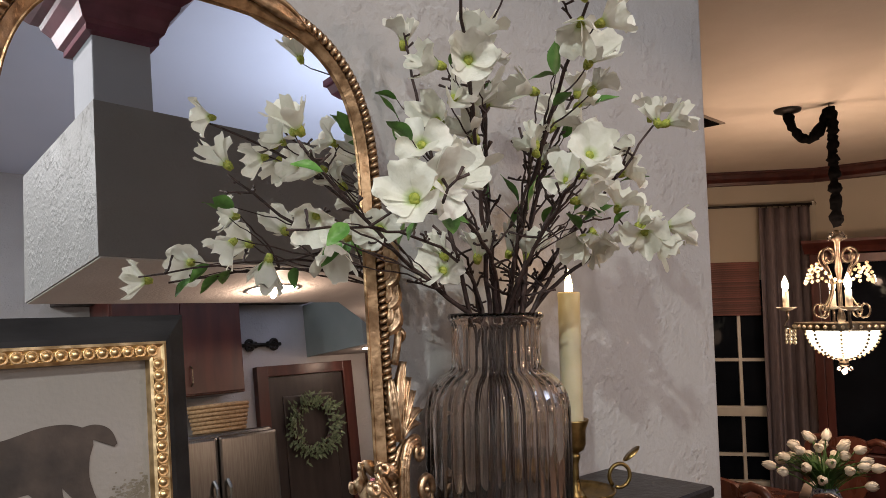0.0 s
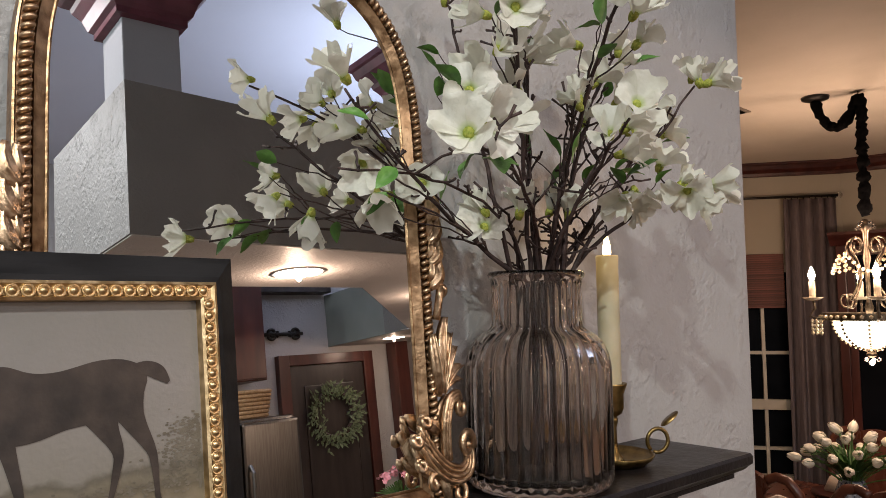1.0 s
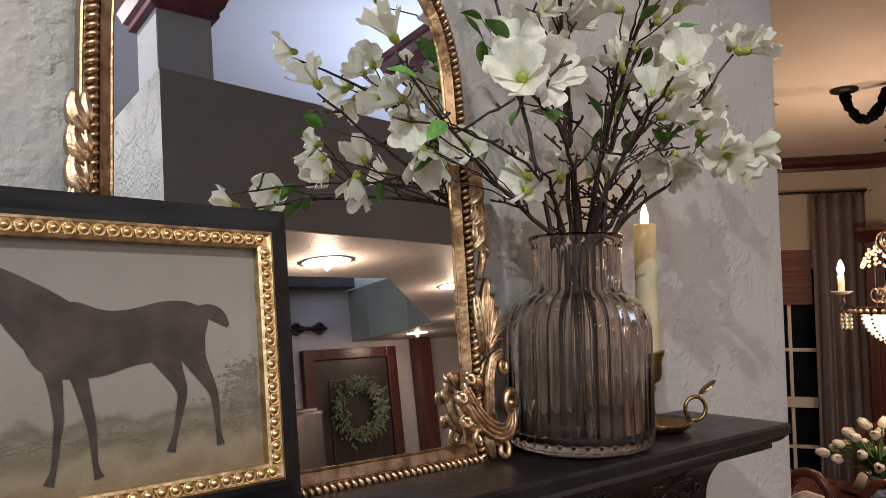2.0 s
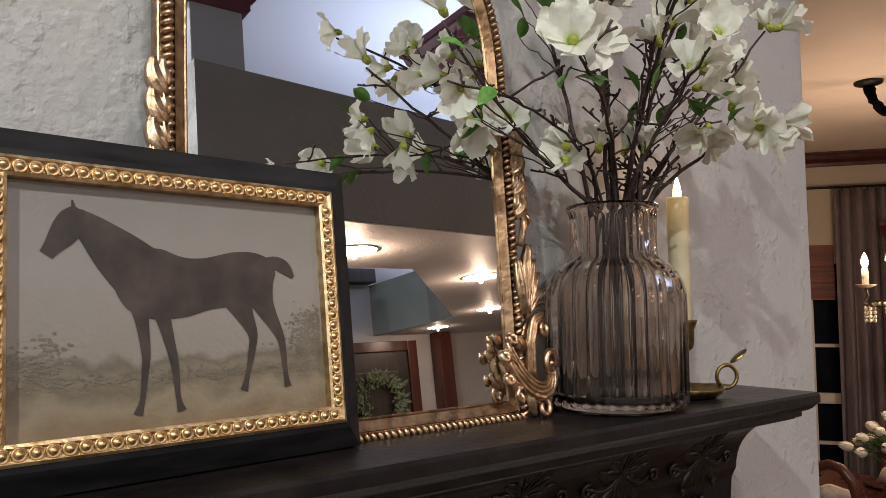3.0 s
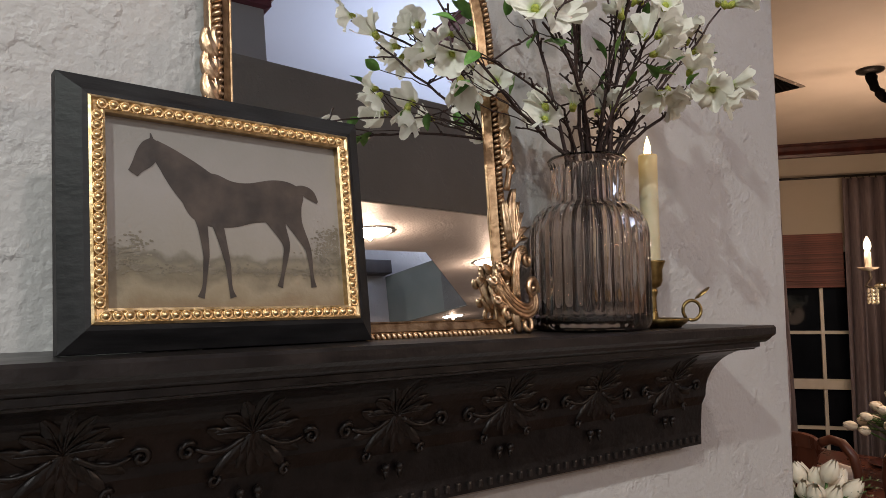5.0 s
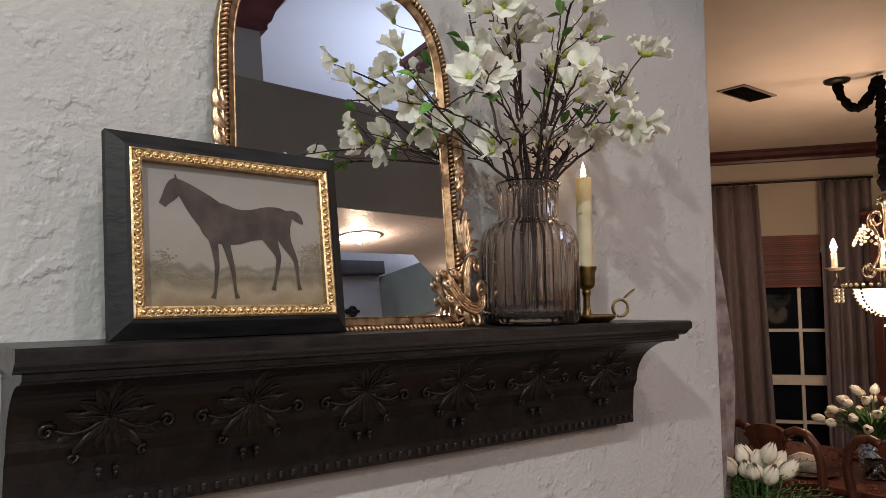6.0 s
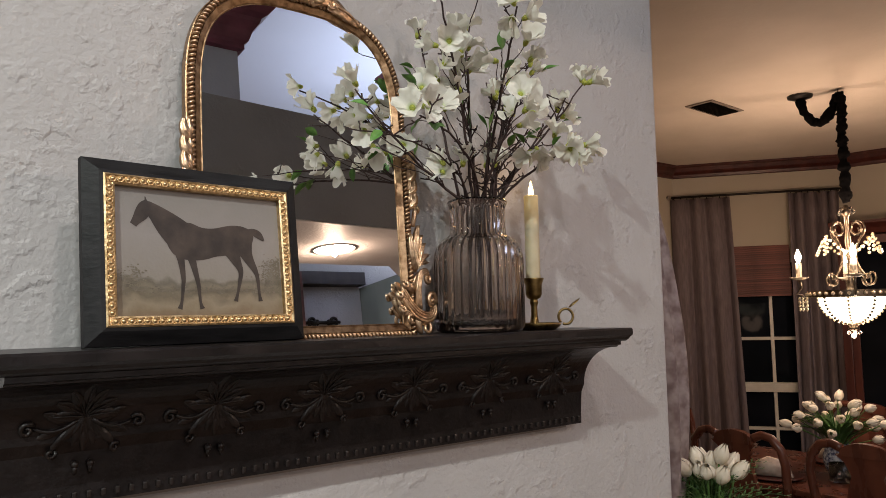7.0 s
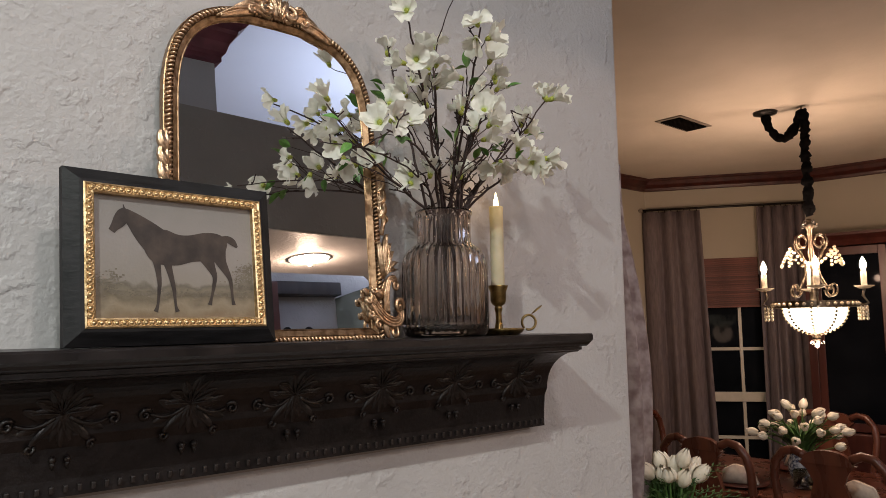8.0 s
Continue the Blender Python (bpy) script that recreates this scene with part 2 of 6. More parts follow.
structure("floor", boxed(-3.6, 6.6, -4.4, 3.4, -0.1, 0.0), FLOOR_WOOD, "dark stained wooden floor through the rooms", "floor")
structure("wall_fireplace", boxed(-3.6, 0.9, 0.0, 0.16, 0.0, CEIL_Z, bevel=0.006), WALL, "grey skip-trowel plaster chimney wall ending at the dining room", "wall")
structure("wall_west", boxed(-3.75, -3.6, -4.4, 0.16, 0, CEIL_Z), WALL, "plain grey plaster wall closing the living room", "wall")
structure("wall_south", boxed(-3.6, 4.2, -4.4, -4.2, 0, CEIL_Z), WALL, "grey plaster wall behind the kitchen and entry", "wall")
structure("wall_east", boxed(4.2, 4.35, -4.4, -0.75, 0, CEIL_Z), WALL, "plain grey wall closing the kitchen", "wall")
structure("ceiling", boxed(-3.75, 4.35, -4.4, 0.16, CEIL_Z, CEIL_Z + 0.1), CEIL_LIVING, "high pale blue ceiling over the living room", "ceiling")

# dropped kitchen soffit: charcoal faces, white underside, a plant ledge on top
SK = [(0.29, -1.18), (4.2, -1.5), (4.2, -4.2), (2.75, -4.2), (2.72, -3.23), (1.37, -1.815), (0.29, -1.80)]
bm = prism(bmesh.new(), SK, SOFFIT_Z + 0.004, 2.53, "z")
structure("soffit", bm, SOFFIT, "charcoal plaster dropped soffit with an open ledge on top", "soffit")
bm = prism(bmesh.new(), [(0.294, -1.184), (4.196, -1.503), (4.196, -4.198), (2.755, -4.198), (2.725, -3.227), (1.372, -1.810), (0.294, -1.796)], SOFFIT_Z, SOFFIT_Z + 0.0035, "z")
structure("ceiling_kitchen", bm, CEIL_KITCHEN, "white textured kitchen ceiling with recessed lights", "ceiling")

# dining room: a bay of angled walls
BAY = [(0.75, 2.57), (4.78, 2.57), (5.53, 1.53), (5.66, 0.72), (5.66, -0.75)]


def wall_between(name, a, b, z0, z1, material, label, thick=0.15, holes=()):
    """An upright wall along a to b, its room side on the right of that way; holes (u0, u1, z0, z1) go through it."""
    a, b = Vector(a), Vector(b)
    length = (b - a).length
    ang = math.degrees(math.atan2(b.y - a.y, b.x - a.x))
    m = pose(a.x, a.y, 0, 0, 0, ang)
    bm = bmesh.new()
    us = sorted({-0.02, length + 0.02, *[h[0] for h in holes], *[h[1] for h in holes]})
    for u0, u1 in zip(us, us[1:]):
        inside = [h for h in holes if h[0] <= u0 + 1e-6 and h[1] >= u1 - 1e-6]
        if inside:
            box(bm, u0, u1, 0, thick, z0, inside[0][2], m=m)
            box(bm, u0, u1, 0, thick, inside[0][3], z1, m=m)
        else:
            box(bm, u0, u1, 0, thick, z0, z1, m=m)
    bmesh.ops.remove_doubles(bm, verts=bm.verts, dist=1e-5)
    return structure(name, bm, material, label, "wall"), m


WIN = (0.40, 1.02, 0.45, 2.06)
wall_between("wall_dining_north", BAY[0], BAY[1], 0, DINING_Z, DINING_WALL, "tan painted dining room wall")
_, BAY_M = wall_between("wall_dining_bay", BAY[1], BAY[2], 0, DINING_Z, DINING_WALL, "tan painted bay wall with a window", holes=[WIN])
wall_between("wall_dining_corner", BAY[2], BAY[3], 0, DINING_Z, DINING_WALL, "tan painted wall behind the china cabinet")
wall_between("wall_dining_east", BAY[3], BAY[4], 0, DINING_Z, DINING_WALL, "tan painted dining room wall")
structure("wall_dining_west", boxed(0.6, 0.75, 0.16, 2.72, 0, DINING_Z), DINING_WALL, "tan painted dining room wall", "wall")
structure("wall_dining_south", boxed(4.35, 5.81, -0.9, -0.75, 0, DINING_Z), DINING_WALL, "tan painted dining room wall", "wall")
structure("header", boxed(0.9, 4.35, -0.75, -0.6, DINING_Z + 0.1, CEIL_Z), DINING_WALL, "plain header over the dining room opening", "header")
structure("wall_over", boxed(0.75, 0.9, 0.16, 0.3, DINING_Z + 0.1, CEIL_Z), WALL, "plain wall over the dining room ceiling", "wall")
bm = prism(bmesh.new(), [(0.6, 0.162), (0.902, 0.162), (0.902, -0.75), (5.81, -0.75), (5.81, 0.7), (5.65, 1.6), (4.85, 2.72), (0.6, 2.72)], DINING_Z, DINING_Z + 0.1, "z")
structure("ceiling_dining", bm, CEIL_DINING, "cream textured dining room ceiling in warm light", "ceiling")

# cherry crown moulding round the bay
CROWN = [(0, 0), (0.075, 0), (0.075, -0.014), (0.06, -0.022), (0.045, -0.05), (0.02, -0.075), (0.012, -0.095), (0, -0.1)]
for p, q in zip(BAY, BAY[1:]):
    p, q = Vector(p), Vector(q)
    m = pose(p.x, p.y, DINING_Z, 0, 0, math.degrees(math.atan2(q.y - p.y, q.x - p.x)))
    bm = prism(bmesh.new(), [(-a - 0.0, b) for a, b in CROWN], -0.02, (q - p).length + 0.02, "x", m=m)
    structure("crown_moulding", bm, CHERRY, "dark cherry wood crown moulding under the ceiling", "moulding")


# ---- the mantel shelf ----
SHELF_Z, X0, X1 = 1.62, -0.393, 0.585
COVE = [(0.122 - 0.082 * math.sin(a), 1.512 + 0.078 * (1 - math.cos(a)) ** 1.0) for a in [math.pi / 2 * k / 10 for k in range(10, -1, -1)]]


def mantel():
    thing = empty("mantel_shelf", "black painted mantel shelf with carved palmettes and a beaded lower edge", "shelf", m=pose(0, 0, 1.44))
    inv = pose(0, 0, -1.44)
    top = [(0, 1.62), (-0.146, 1.62), (-0.149, 1.617), (-0.149, 1.608), (-0.143, 1.604), (-0.139, 1.600), (-0.133, 1.5965), (0, 1.5965)]
    part("top_board", prism(bmesh.new(), top, X0 - 0.004, X1 + 0.004, "x", m=inv), BLACK_PAINT, thing)
    body = [(-0.002, 1.596), (-0.131, 1.596), (-0.131, 1.590), (-0.124, 1.588)]
    for k in range(13):
        a = math.pi / 2 * k / 12
        body.append((-0.041 - 0.081 * (1 - math.sin(a)), 1.586 - 0.072 * (1 - math.cos(a))))
    body += [(-0.034, 1.50), (-0.031, 1.462), (-0.031, 1.441), (-0.002, 1.441)]
    part("body", prism(bmesh.new(), body, X0 + 0.004, X1 - 0.008, "x", m=inv), BLACK_PAINT, thing)
    part("cleat", boxed(X0 + 0.03, X1 - 0.035, -0.016, -0.002, 1.4345, 1.440, m=inv), RAW_WOOD, thing, "bare wooden cleat under the shelf")
    return thing


def face_y(z):
    """How far the carved face stands out at a height."""
    if z > 1.514:
        c = 1 - (1.586 - z) / 0.072
        a = math.acos(max(-1, min(1, c)))
        return -0.041 - 0.081 * (1 - math.sin(a))
    return -0.031 - 0.01 * max(0, (z - 1.462) / 0.052)


MANTEL = mantel()


# ---- the framed picture ----
def framed_picture():
    w, h = 0.284, 0.222
    base = pose(-0.170, -0.098, SHELF_Z + 0.001, -7.0, 0, 4.5)
    thing = empty("framed_picture", "small landscape painting in a black frame with gold inner moulding, leaning", "picture", m=base)
    gx, g0, g1 = 0.120, 0.0215, 0.2005
    prof = [(0, 0.0), (0.0, 0.004), (0.004, 0.003), (0.0200, -0.008), (0.0200, -0.018), (0, -0.018)]
    part("outer_frame", sweep(bmesh.new(), rect_path(-gx, gx, g0, g1), prof), FRAME_BLACK, thing, "charcoal black wooden outer frame")
    gold = [(0.0, -0.002), (0.0, 0.0045), (-0.002, 0.0055), (-0.004, 0.004), (-0.009, 0.0035), (-0.0105, 0.005), (-0.0125, 0.004), (-0.0125, -0.004), (0, -0.004)]
    gf = part("inner_moulding", sweep(bmesh.new(), rect_path(-gx, gx, g0, g1), gold), GOLD, thing, "gold moulding with egg-and-dart relief")
    # relief eggs with a rim round each
    bm = bmesh.new()
    lathe(bm, [(0.0044, 0), (0.0044, 0.0014), (0.0037, 0.0022), (0.0031, 0.0010), (0.0027, 0.0016), (0.0015, 0.0030), (0.0, 0.0033)], 12)
    egg = part("egg", bm, GOLD, gf, smooth=True)
    n_w, n_h = 26, 19
    spots = []
    for i in range(n_w):
        x = -gx + 0.006 + (2 * gx - 0.012) * (i + 0.5) / n_w
        spots += [(x, g0 + 0.0065), (x, g1 - 0.0065)]
    for i in range(n_h):
        z = g0 + 0.012 + (g1 - g0 - 0.024) * (i + 0.5) / n_h
        spots += [(-gx + 0.0065, z), (gx - 0.0065, z)]
    egg.matrix_basis = pose(spots[0][0], -0.0036, spots[0][1], 90)
    for x, z in spots[1:]:
        again(egg, "egg", pose(x, -0.0036, z, 90), gf)
    part("canvas", boxed(-gx + 0.010, gx - 0.010, 0.003, 0.006, g0 + 0.010, g1 - 0.010), CANVAS, thing, "muted grey sky over tan ground")
    return thing, gx - 0.0125, g0 + 0.0125, g1 - 0.0125


def painting_material():
    """Muted sky above, brown ground below, with a soft join and broken brushwork."""
    m = mat("painted_canvas", (0.2, 0.19, 0.175), (0.27, 0.25, 0.235), 14, 0.42, bump=0.12, bscale=260)
    nt = m.node_tree
    b = nt.nodes["Principled BSDF"]
    tc = nt.nodes["Texture Coordinate"]
    sep = nt.nodes.new("ShaderNodeSeparateXYZ")
    nt.links.new(tc.outputs["Object"], sep.inputs[0])
    nz = nt.nodes.new("ShaderNodeTexNoise")
    nz.inputs["Scale"].default_value, nz.inputs["Detail"].default_value = 26, 8
    nt.links.new(tc.outputs["Object"], nz.inputs["Vector"])
    ma = nt.nodes.new("ShaderNodeMath")
    ma.operation = "MULTIPLY_ADD"
    ma.inputs[1].default_value = 0.05
    nt.links.new(nz.outputs["Fac"], ma.inputs[0])
    nt.links.new(sep.outputs["Z"], ma.inputs[2])
    mr = nt.nodes.new("ShaderNodeMapRange")
    mr.inputs["From Min"].default_value, mr.inputs["From Max"].default_value = 0.046, 0.205
    nt.links.new(ma.outputs[0], mr.inputs[0])
    ramp = nt.nodes.new("ShaderNodeValToRGB")
    e = ramp.color_ramp.elements
    e[0].position, e[0].color = 0.0, (0.10, 0.065, 0.038, 1)
    e[1].position, e[1].color = 1.0, (0.19, 0.18, 0.17, 1)
    for pos, col in ((0.10, (0.15, 0.112, 0.07, 1)), (0.17, (0.20, 0.165, 0.115, 1)), (0.23, (0.115, 0.095, 0.065, 1)), (0.30, (0.15, 0.13, 0.095, 1)), (0.335, (0.105, 0.092, 0.072, 1)), (0.37, (0.20, 0.182, 0.16, 1)), (0.7, (0.225, 0.208, 0.2, 1))):
        x = e.new(pos)
        x.color = col
    nt.links.new(mr.outputs[0], ramp.inputs[0])
    nt.links.new(ramp.outputs[0], b.inputs["Base Color"])
    return m


CANVAS = painting_material()
PAINT_DARK = mat("dark_brown_paint", (0.016, 0.012, 0.011), (0.052, 0.037, 0.031), 38, 0.55, bump=0.1, bscale=240)
PICTURE, PW, PZ0, PZ1 = framed_picture()


# ---- the mirror ----
def mirror_path(half, z0, z1, arch, n=3.0, steps=40):
    """Outline of a mirror with upright sides and an arched top: (x, z, nx, nz), going round once."""
    pts = [(-half, z0), (half, z0)]
    side = z1 - arch
    for k in range(1, 12):
        pts.append((half, z0 + (side - z0) * k / 12))
    for k in range(steps + 1):
        a = math.pi * k / steps
        c, s = math.cos(a), math.sin(a)
        pts.append((half * math.copysign(abs(c) ** (2 / n), c), side + arch * abs(s) ** (2 / n)))
    for k in range(11, 0, -1):
        pts.append((-half, z0 + (side - z0) * k / 12))
    out = []
    for i, (x, z) in enumerate(pts):
        if i == 0:
            out.append((x, z, -1, -1))
            continue
        if i == 1:
            out.append((x, z, 1, -1))
            continue
        p, q = pts[i - 1], pts[(i + 1) % len(pts)]
        dx, dz = q[0] - p[0], q[1] - p[1]
        L = math.hypot(dx, dz) or 1
        out.append((x, z, dz / L, -dx / L))
    return out


def along(path, step):
    """Even stations along a path: x, z and the way there."""
    pts = [(a[0], a[1]) for a in path] + [(path[0][0], path[0][1])]
    res, rest = [], 0.0
    for (xa, za), (xb, zb) in zip(pts, pts[1:]):
        L = math.hypot(xb - xa, zb - za)
        d = rest
        while d < L:
            res.append((xa + (xb - xa) * d / L, za + (zb - za) * d / L, math.atan2(zb - za, xb - xa)))
            d += step
        rest = d - L
    return res


def scroll(c, r0, r1, turns, start, sense=1, n=22):
    """A flat spiral as points (x, z)."""
    out = []
    for k in range(n + 1):
        t = k / n
        r = r0 + (r1 - r0) * t
        a = start + sense * 2 * math.pi * turns * t
        out.append((c[0] + r * math.cos(a), c[1] + r * math.sin(a)))
    return out


def ribbon(bm, pts, w0, w1, y=-0.004, high=0.007):
    """A rounded carved strand along flat points, tapering from w0 to w1."""
    n = len(pts)
    tube(bm, [(x, y - high * math.sin(math.pi * (0.15 + 0.85 * k / (n - 1))) * 0.6, z) for k, (x, z) in enumerate(pts)],
         [w0 + (w1 - w0) * (k / (n - 1)) for k in range(n)], 7)


def lobe(bm, p0, p1, p2, w, y=-0.003, high=0.008, n=9):
    """A carved leaf: broad in the middle, pointed, hollowed beside a raised rib, edges rolled down."""
    pts = [Vector((a, 0, b)) for a, b in bez(p0, p1, p2, n)]
    rows = []
    for k, p in enumerate(pts):
        t = k / n
        d = (pts[min(k + 1, n)] - pts[max(k - 1, 0)]).normalized()
        side = Vector((-d.z, 0, d.x))
        ww = w * (0.25 + 1.0 * math.sin(math.pi * (0.12 + 0.83 * t)) ** 0.8)
        lift = high * math.sin(math.pi * (0.2 + 0.72 * t)) + 0.003 * max(0, t - 0.75) * 4
        rows.append([bm.verts.new(p + side * ww * s + Vector((0, y - lift * hh, 0))) for s, hh in ((-1.0, -0.1), (-0.8, 0.75), (-0.4, 0.55), (-0.12, 0.95), (0.12, 0.95), (0.4, 0.55), (0.8, 0.75), (1.0, -0.1))])
    for a, b in zip(rows, rows[1:]):
        for k in range(7):
            bm.faces.new((a[k], a[k + 1], b[k + 1], b[k]))
        bm.faces.new((a[7], a[0], b[0], b[7]))
    bm.faces.new(rows[0])
    bm.faces.new(rows[-1])


def bez(p0, p1, p2, n=10):
    return [((1 - t) ** 2 * p0[0] + 2 * t * (1 - t) * p1[0] + t * t * p2[0], (1 - t) ** 2 * p0[1] + 2 * t * (1 - t) * p1[1] + t * t * p2[1]) for t in [k / n for k in range(n + 1)]]


def acanthus(sgn):
    """Corner carving: a leafy C-scroll, an S-scroll over it, a flame of leaves and rolled shells by the glass."""
    bm = bmesh.new()
    # the big C-scroll: leaf strands side by side, running up into the volute
    for k, o in enumerate((0.0, 0.0052, 0.0104, 0.0150)):
        pts = bez((-0.036 + 0.3 * o, 0.058 + 1.2 * o), (-0.012 + 0.2 * o, 0.014 + 1.15 * o), (0.022, 0.016 + 0.85 * o), 10)
        pts += bez((0.022, 0.016 + 0.85 * o), (0.050 - 0.8 * o, 0.020 + 0.6 * o), (0.047 - 0.75 * o, 0.045), 9)[1:]
        ribbon(bm, pts, 0.0026, 0.0036 - 0.0004 * k, high=0.012 - 0.001 * k)
    ribbon(bm, scroll((0.033, 0.048), 0.0135, 0.002, 1.35, -0.3, 1, 22), 0.0045, 0.003, high=0.015)
    lathe(bm, [(0.0042, 0), (0.0036, 0.005), (0, 0.007)], 10, m=pose(0.033, -0.010, 0.048, 90))
    # the S-scroll above
    for k, o in enumerate((0.0, 0.0042, 0.0084)):
        pts = bez((0.002 + o, 0.036), (-0.006 + 0.9 * o, 0.070), (0.010 + 0.55 * o, 0.093 - 0.6 * o), 10)
        pts += bez((0.010 + 0.55 * o, 0.093 - 0.6 * o), (0.032, 0.104 - o), (0.036 - 0.4 * o, 0.086), 8)[1:]
        ribbon(bm, pts, 0.0034, 0.0026, high=0.012)
    ribbon(bm, scroll((0.027, 0.083), 0.0088, 0.0015, 1.2, 0.4, -1, 16), 0.0034, 0.0024, high=0.012)
    # the flame of leaves
    for k, (p1, p2, w) in enumerate([((-0.004, 0.130), (-0.004, 0.152), 0.0046), ((0.004, 0.140), (0.017, 0.167), 0.0050), ((0.010, 0.132), (0.023, 0.152), 0.0046),
                                     ((0.014, 0.124), (0.029, 0.139), 0.0044), ((0.018, 0.118), (0.038, 0.121), 0.0048), ((0.016, 0.112), (0.034, 0.108), 0.0040)]):
        lobe(bm, (0.003, 0.096 + 0.001 * k), p1, p2, w, high=0.010 + 0.0025 * (k % 2))
        ribbon(bm, bez((0.003, 0.097), p1, p2, 8), 0.0016, 0.0009, y=-0.010, high=0.006)
    # shells and small scrolls over the frame and below
    for x, z, r in ((-0.024, 0.074, 0.0062), (-0.038, 0.058, 0.0062), (-0.033, 0.036, 0.0055)):
        ribbon(bm, scroll((x, z), r, 0.0015, 1.1, 2.6, 1, 12), 0.0038, 0.0026, high=0.011)
        lobe(bm, (x + 0.022, z - 0.012), (x + 0.010, z - 0.004), (x - 0.004, z + 0.004), 0.0055, high=0.010)
    ribbon(bm, scroll((-0.018, 0.019), 0.0095, 0.0015, 1.3, 0.3, 1, 16), 0.0034, 0.0024, high=0.012)
    ribbon(bm, scroll((0.019, 0.006), 0.0105, 0.0015, 1.3, 1.9, -1, 16), 0.0036, 0.0026, high=0.013)
    lobe(bm, (0.004, 0.026), (0.008, 0.014), (0.026, 0.014), 0.0055, high=0.011)
    lobe(bm, (0.000, 0.030), (0.000, 0.012), (0.010, -0.002), 0.0050, high=0.010)
    lobe(bm, (-0.030, 0.050), (-0.006, 0.030), (0.004, 0.020), 0.0055, high=0.011)
    # the ground that the leaves stand on
    lobe(bm, (-0.034, 0.056), (-0.010, 0.022), (0.032, 0.024), 0.0105, y=0.0, high=0.005)
    lobe(bm, (0.004, 0.036), (-0.001, 0.075), (0.020, 0.093), 0.0085, y=0.0, high=0.005)
    lobe(bm, (0.003, 0.094), (0.008, 0.125), (0.014, 0.152), 0.0110, y=0.0, high=0.005)
    # bracket and husk chain up the side
    ribbon(bm, bez((0.003, 0.165), (0.006, 0.192), (0.015, 0.196), 8), 0.0042, 0.0046, high=0.008)
    ribbon(bm, bez((0.015, 0.196), (0.019, 0.192), (0.016, 0.186), 6), 0.0040, 0.0020, high=0.008)
    for k in range(4):
        z = 0.198 + 0.0215 * k
        lobe(bm, (0.000, z - 0.002), (0.017, z + 0.006), (0.012, z + 0.026), 0.0062, high=0.009)
        lobe(bm, (0.000, z + 0.004), (0.004, z + 0.012), (0.004, z + 0.026), 0.0042, high=0.007)
    for v in bm.verts:
        v.co.x *= 0.80 * sgn
    return bm


def crest():
    bm = bmesh.new()
    for s in (-1, 1):
        ribbon(bm, scroll((s * 0.019, 0.012), 0.013, 0.002, 1.2, math.pi / 2, -s, 16), 0.0045, 0.003, high=0.012)
        lobe(bm, (s * 0.012, 0.0), (s * 0.04, 0.024), (s * 0.066, -0.002), 0.008, high=0.011)
        lobe(bm, (s * 0.03, 0.012), (s * 0.05, 0.018), (s * 0.080, -0.008), 0.006, high=0.01)
        lobe(bm, (s * 0.04, 0.002), (s * 0.066, 0.0), (s * 0.094, -0.017), 0.006, high=0.009)
        ribbon(bm, bez((s * 0.004, 0.01), (s * 0.014, 0.034), (s * 0.018, 0.030), 8), 0.0045, 0.002, high=0.012)
    for k in (-1, 0, 1):
        lobe(bm, (k * 0.002, 0.0), (k * 0.008, 0.024), (k * 0.015, 0.040 - 0.006 * abs(k)), 0.0065, high=0.014)
        ribbon(bm, bez((k * 0.002, 0.002), (k * 0.008, 0.024), (k * 0.015, 0.040 - 0.006 * abs(k)), 8), 0.0018, 0.001, y=-0.012, high=0.006)
    for s in (-1, 1):
        lobe(bm, (s * 0.026, 0.020), (s * 0.040, 0.030), (s * 0.052, 0.014), 0.0055, high=0.012)
        ribbon(bm, scroll((s * 0.044, 0.004), 0.008, 0.0015, 1.2, math.pi / 2, -s, 12), 0.003, 0.002, high=0.011)
        ribbon(bm, bez((s * 0.05, 0.006), (s * 0.075, 0.002), (s * 0.100, -0.019), 10), 0.0034, 0.0016, high=0.009)
    lathe(bm, [(0.006, 0), (0.005, 0.006), (0, 0.009)], 10, m=pose(0, -0.008, 0.008, 90))
    return bm


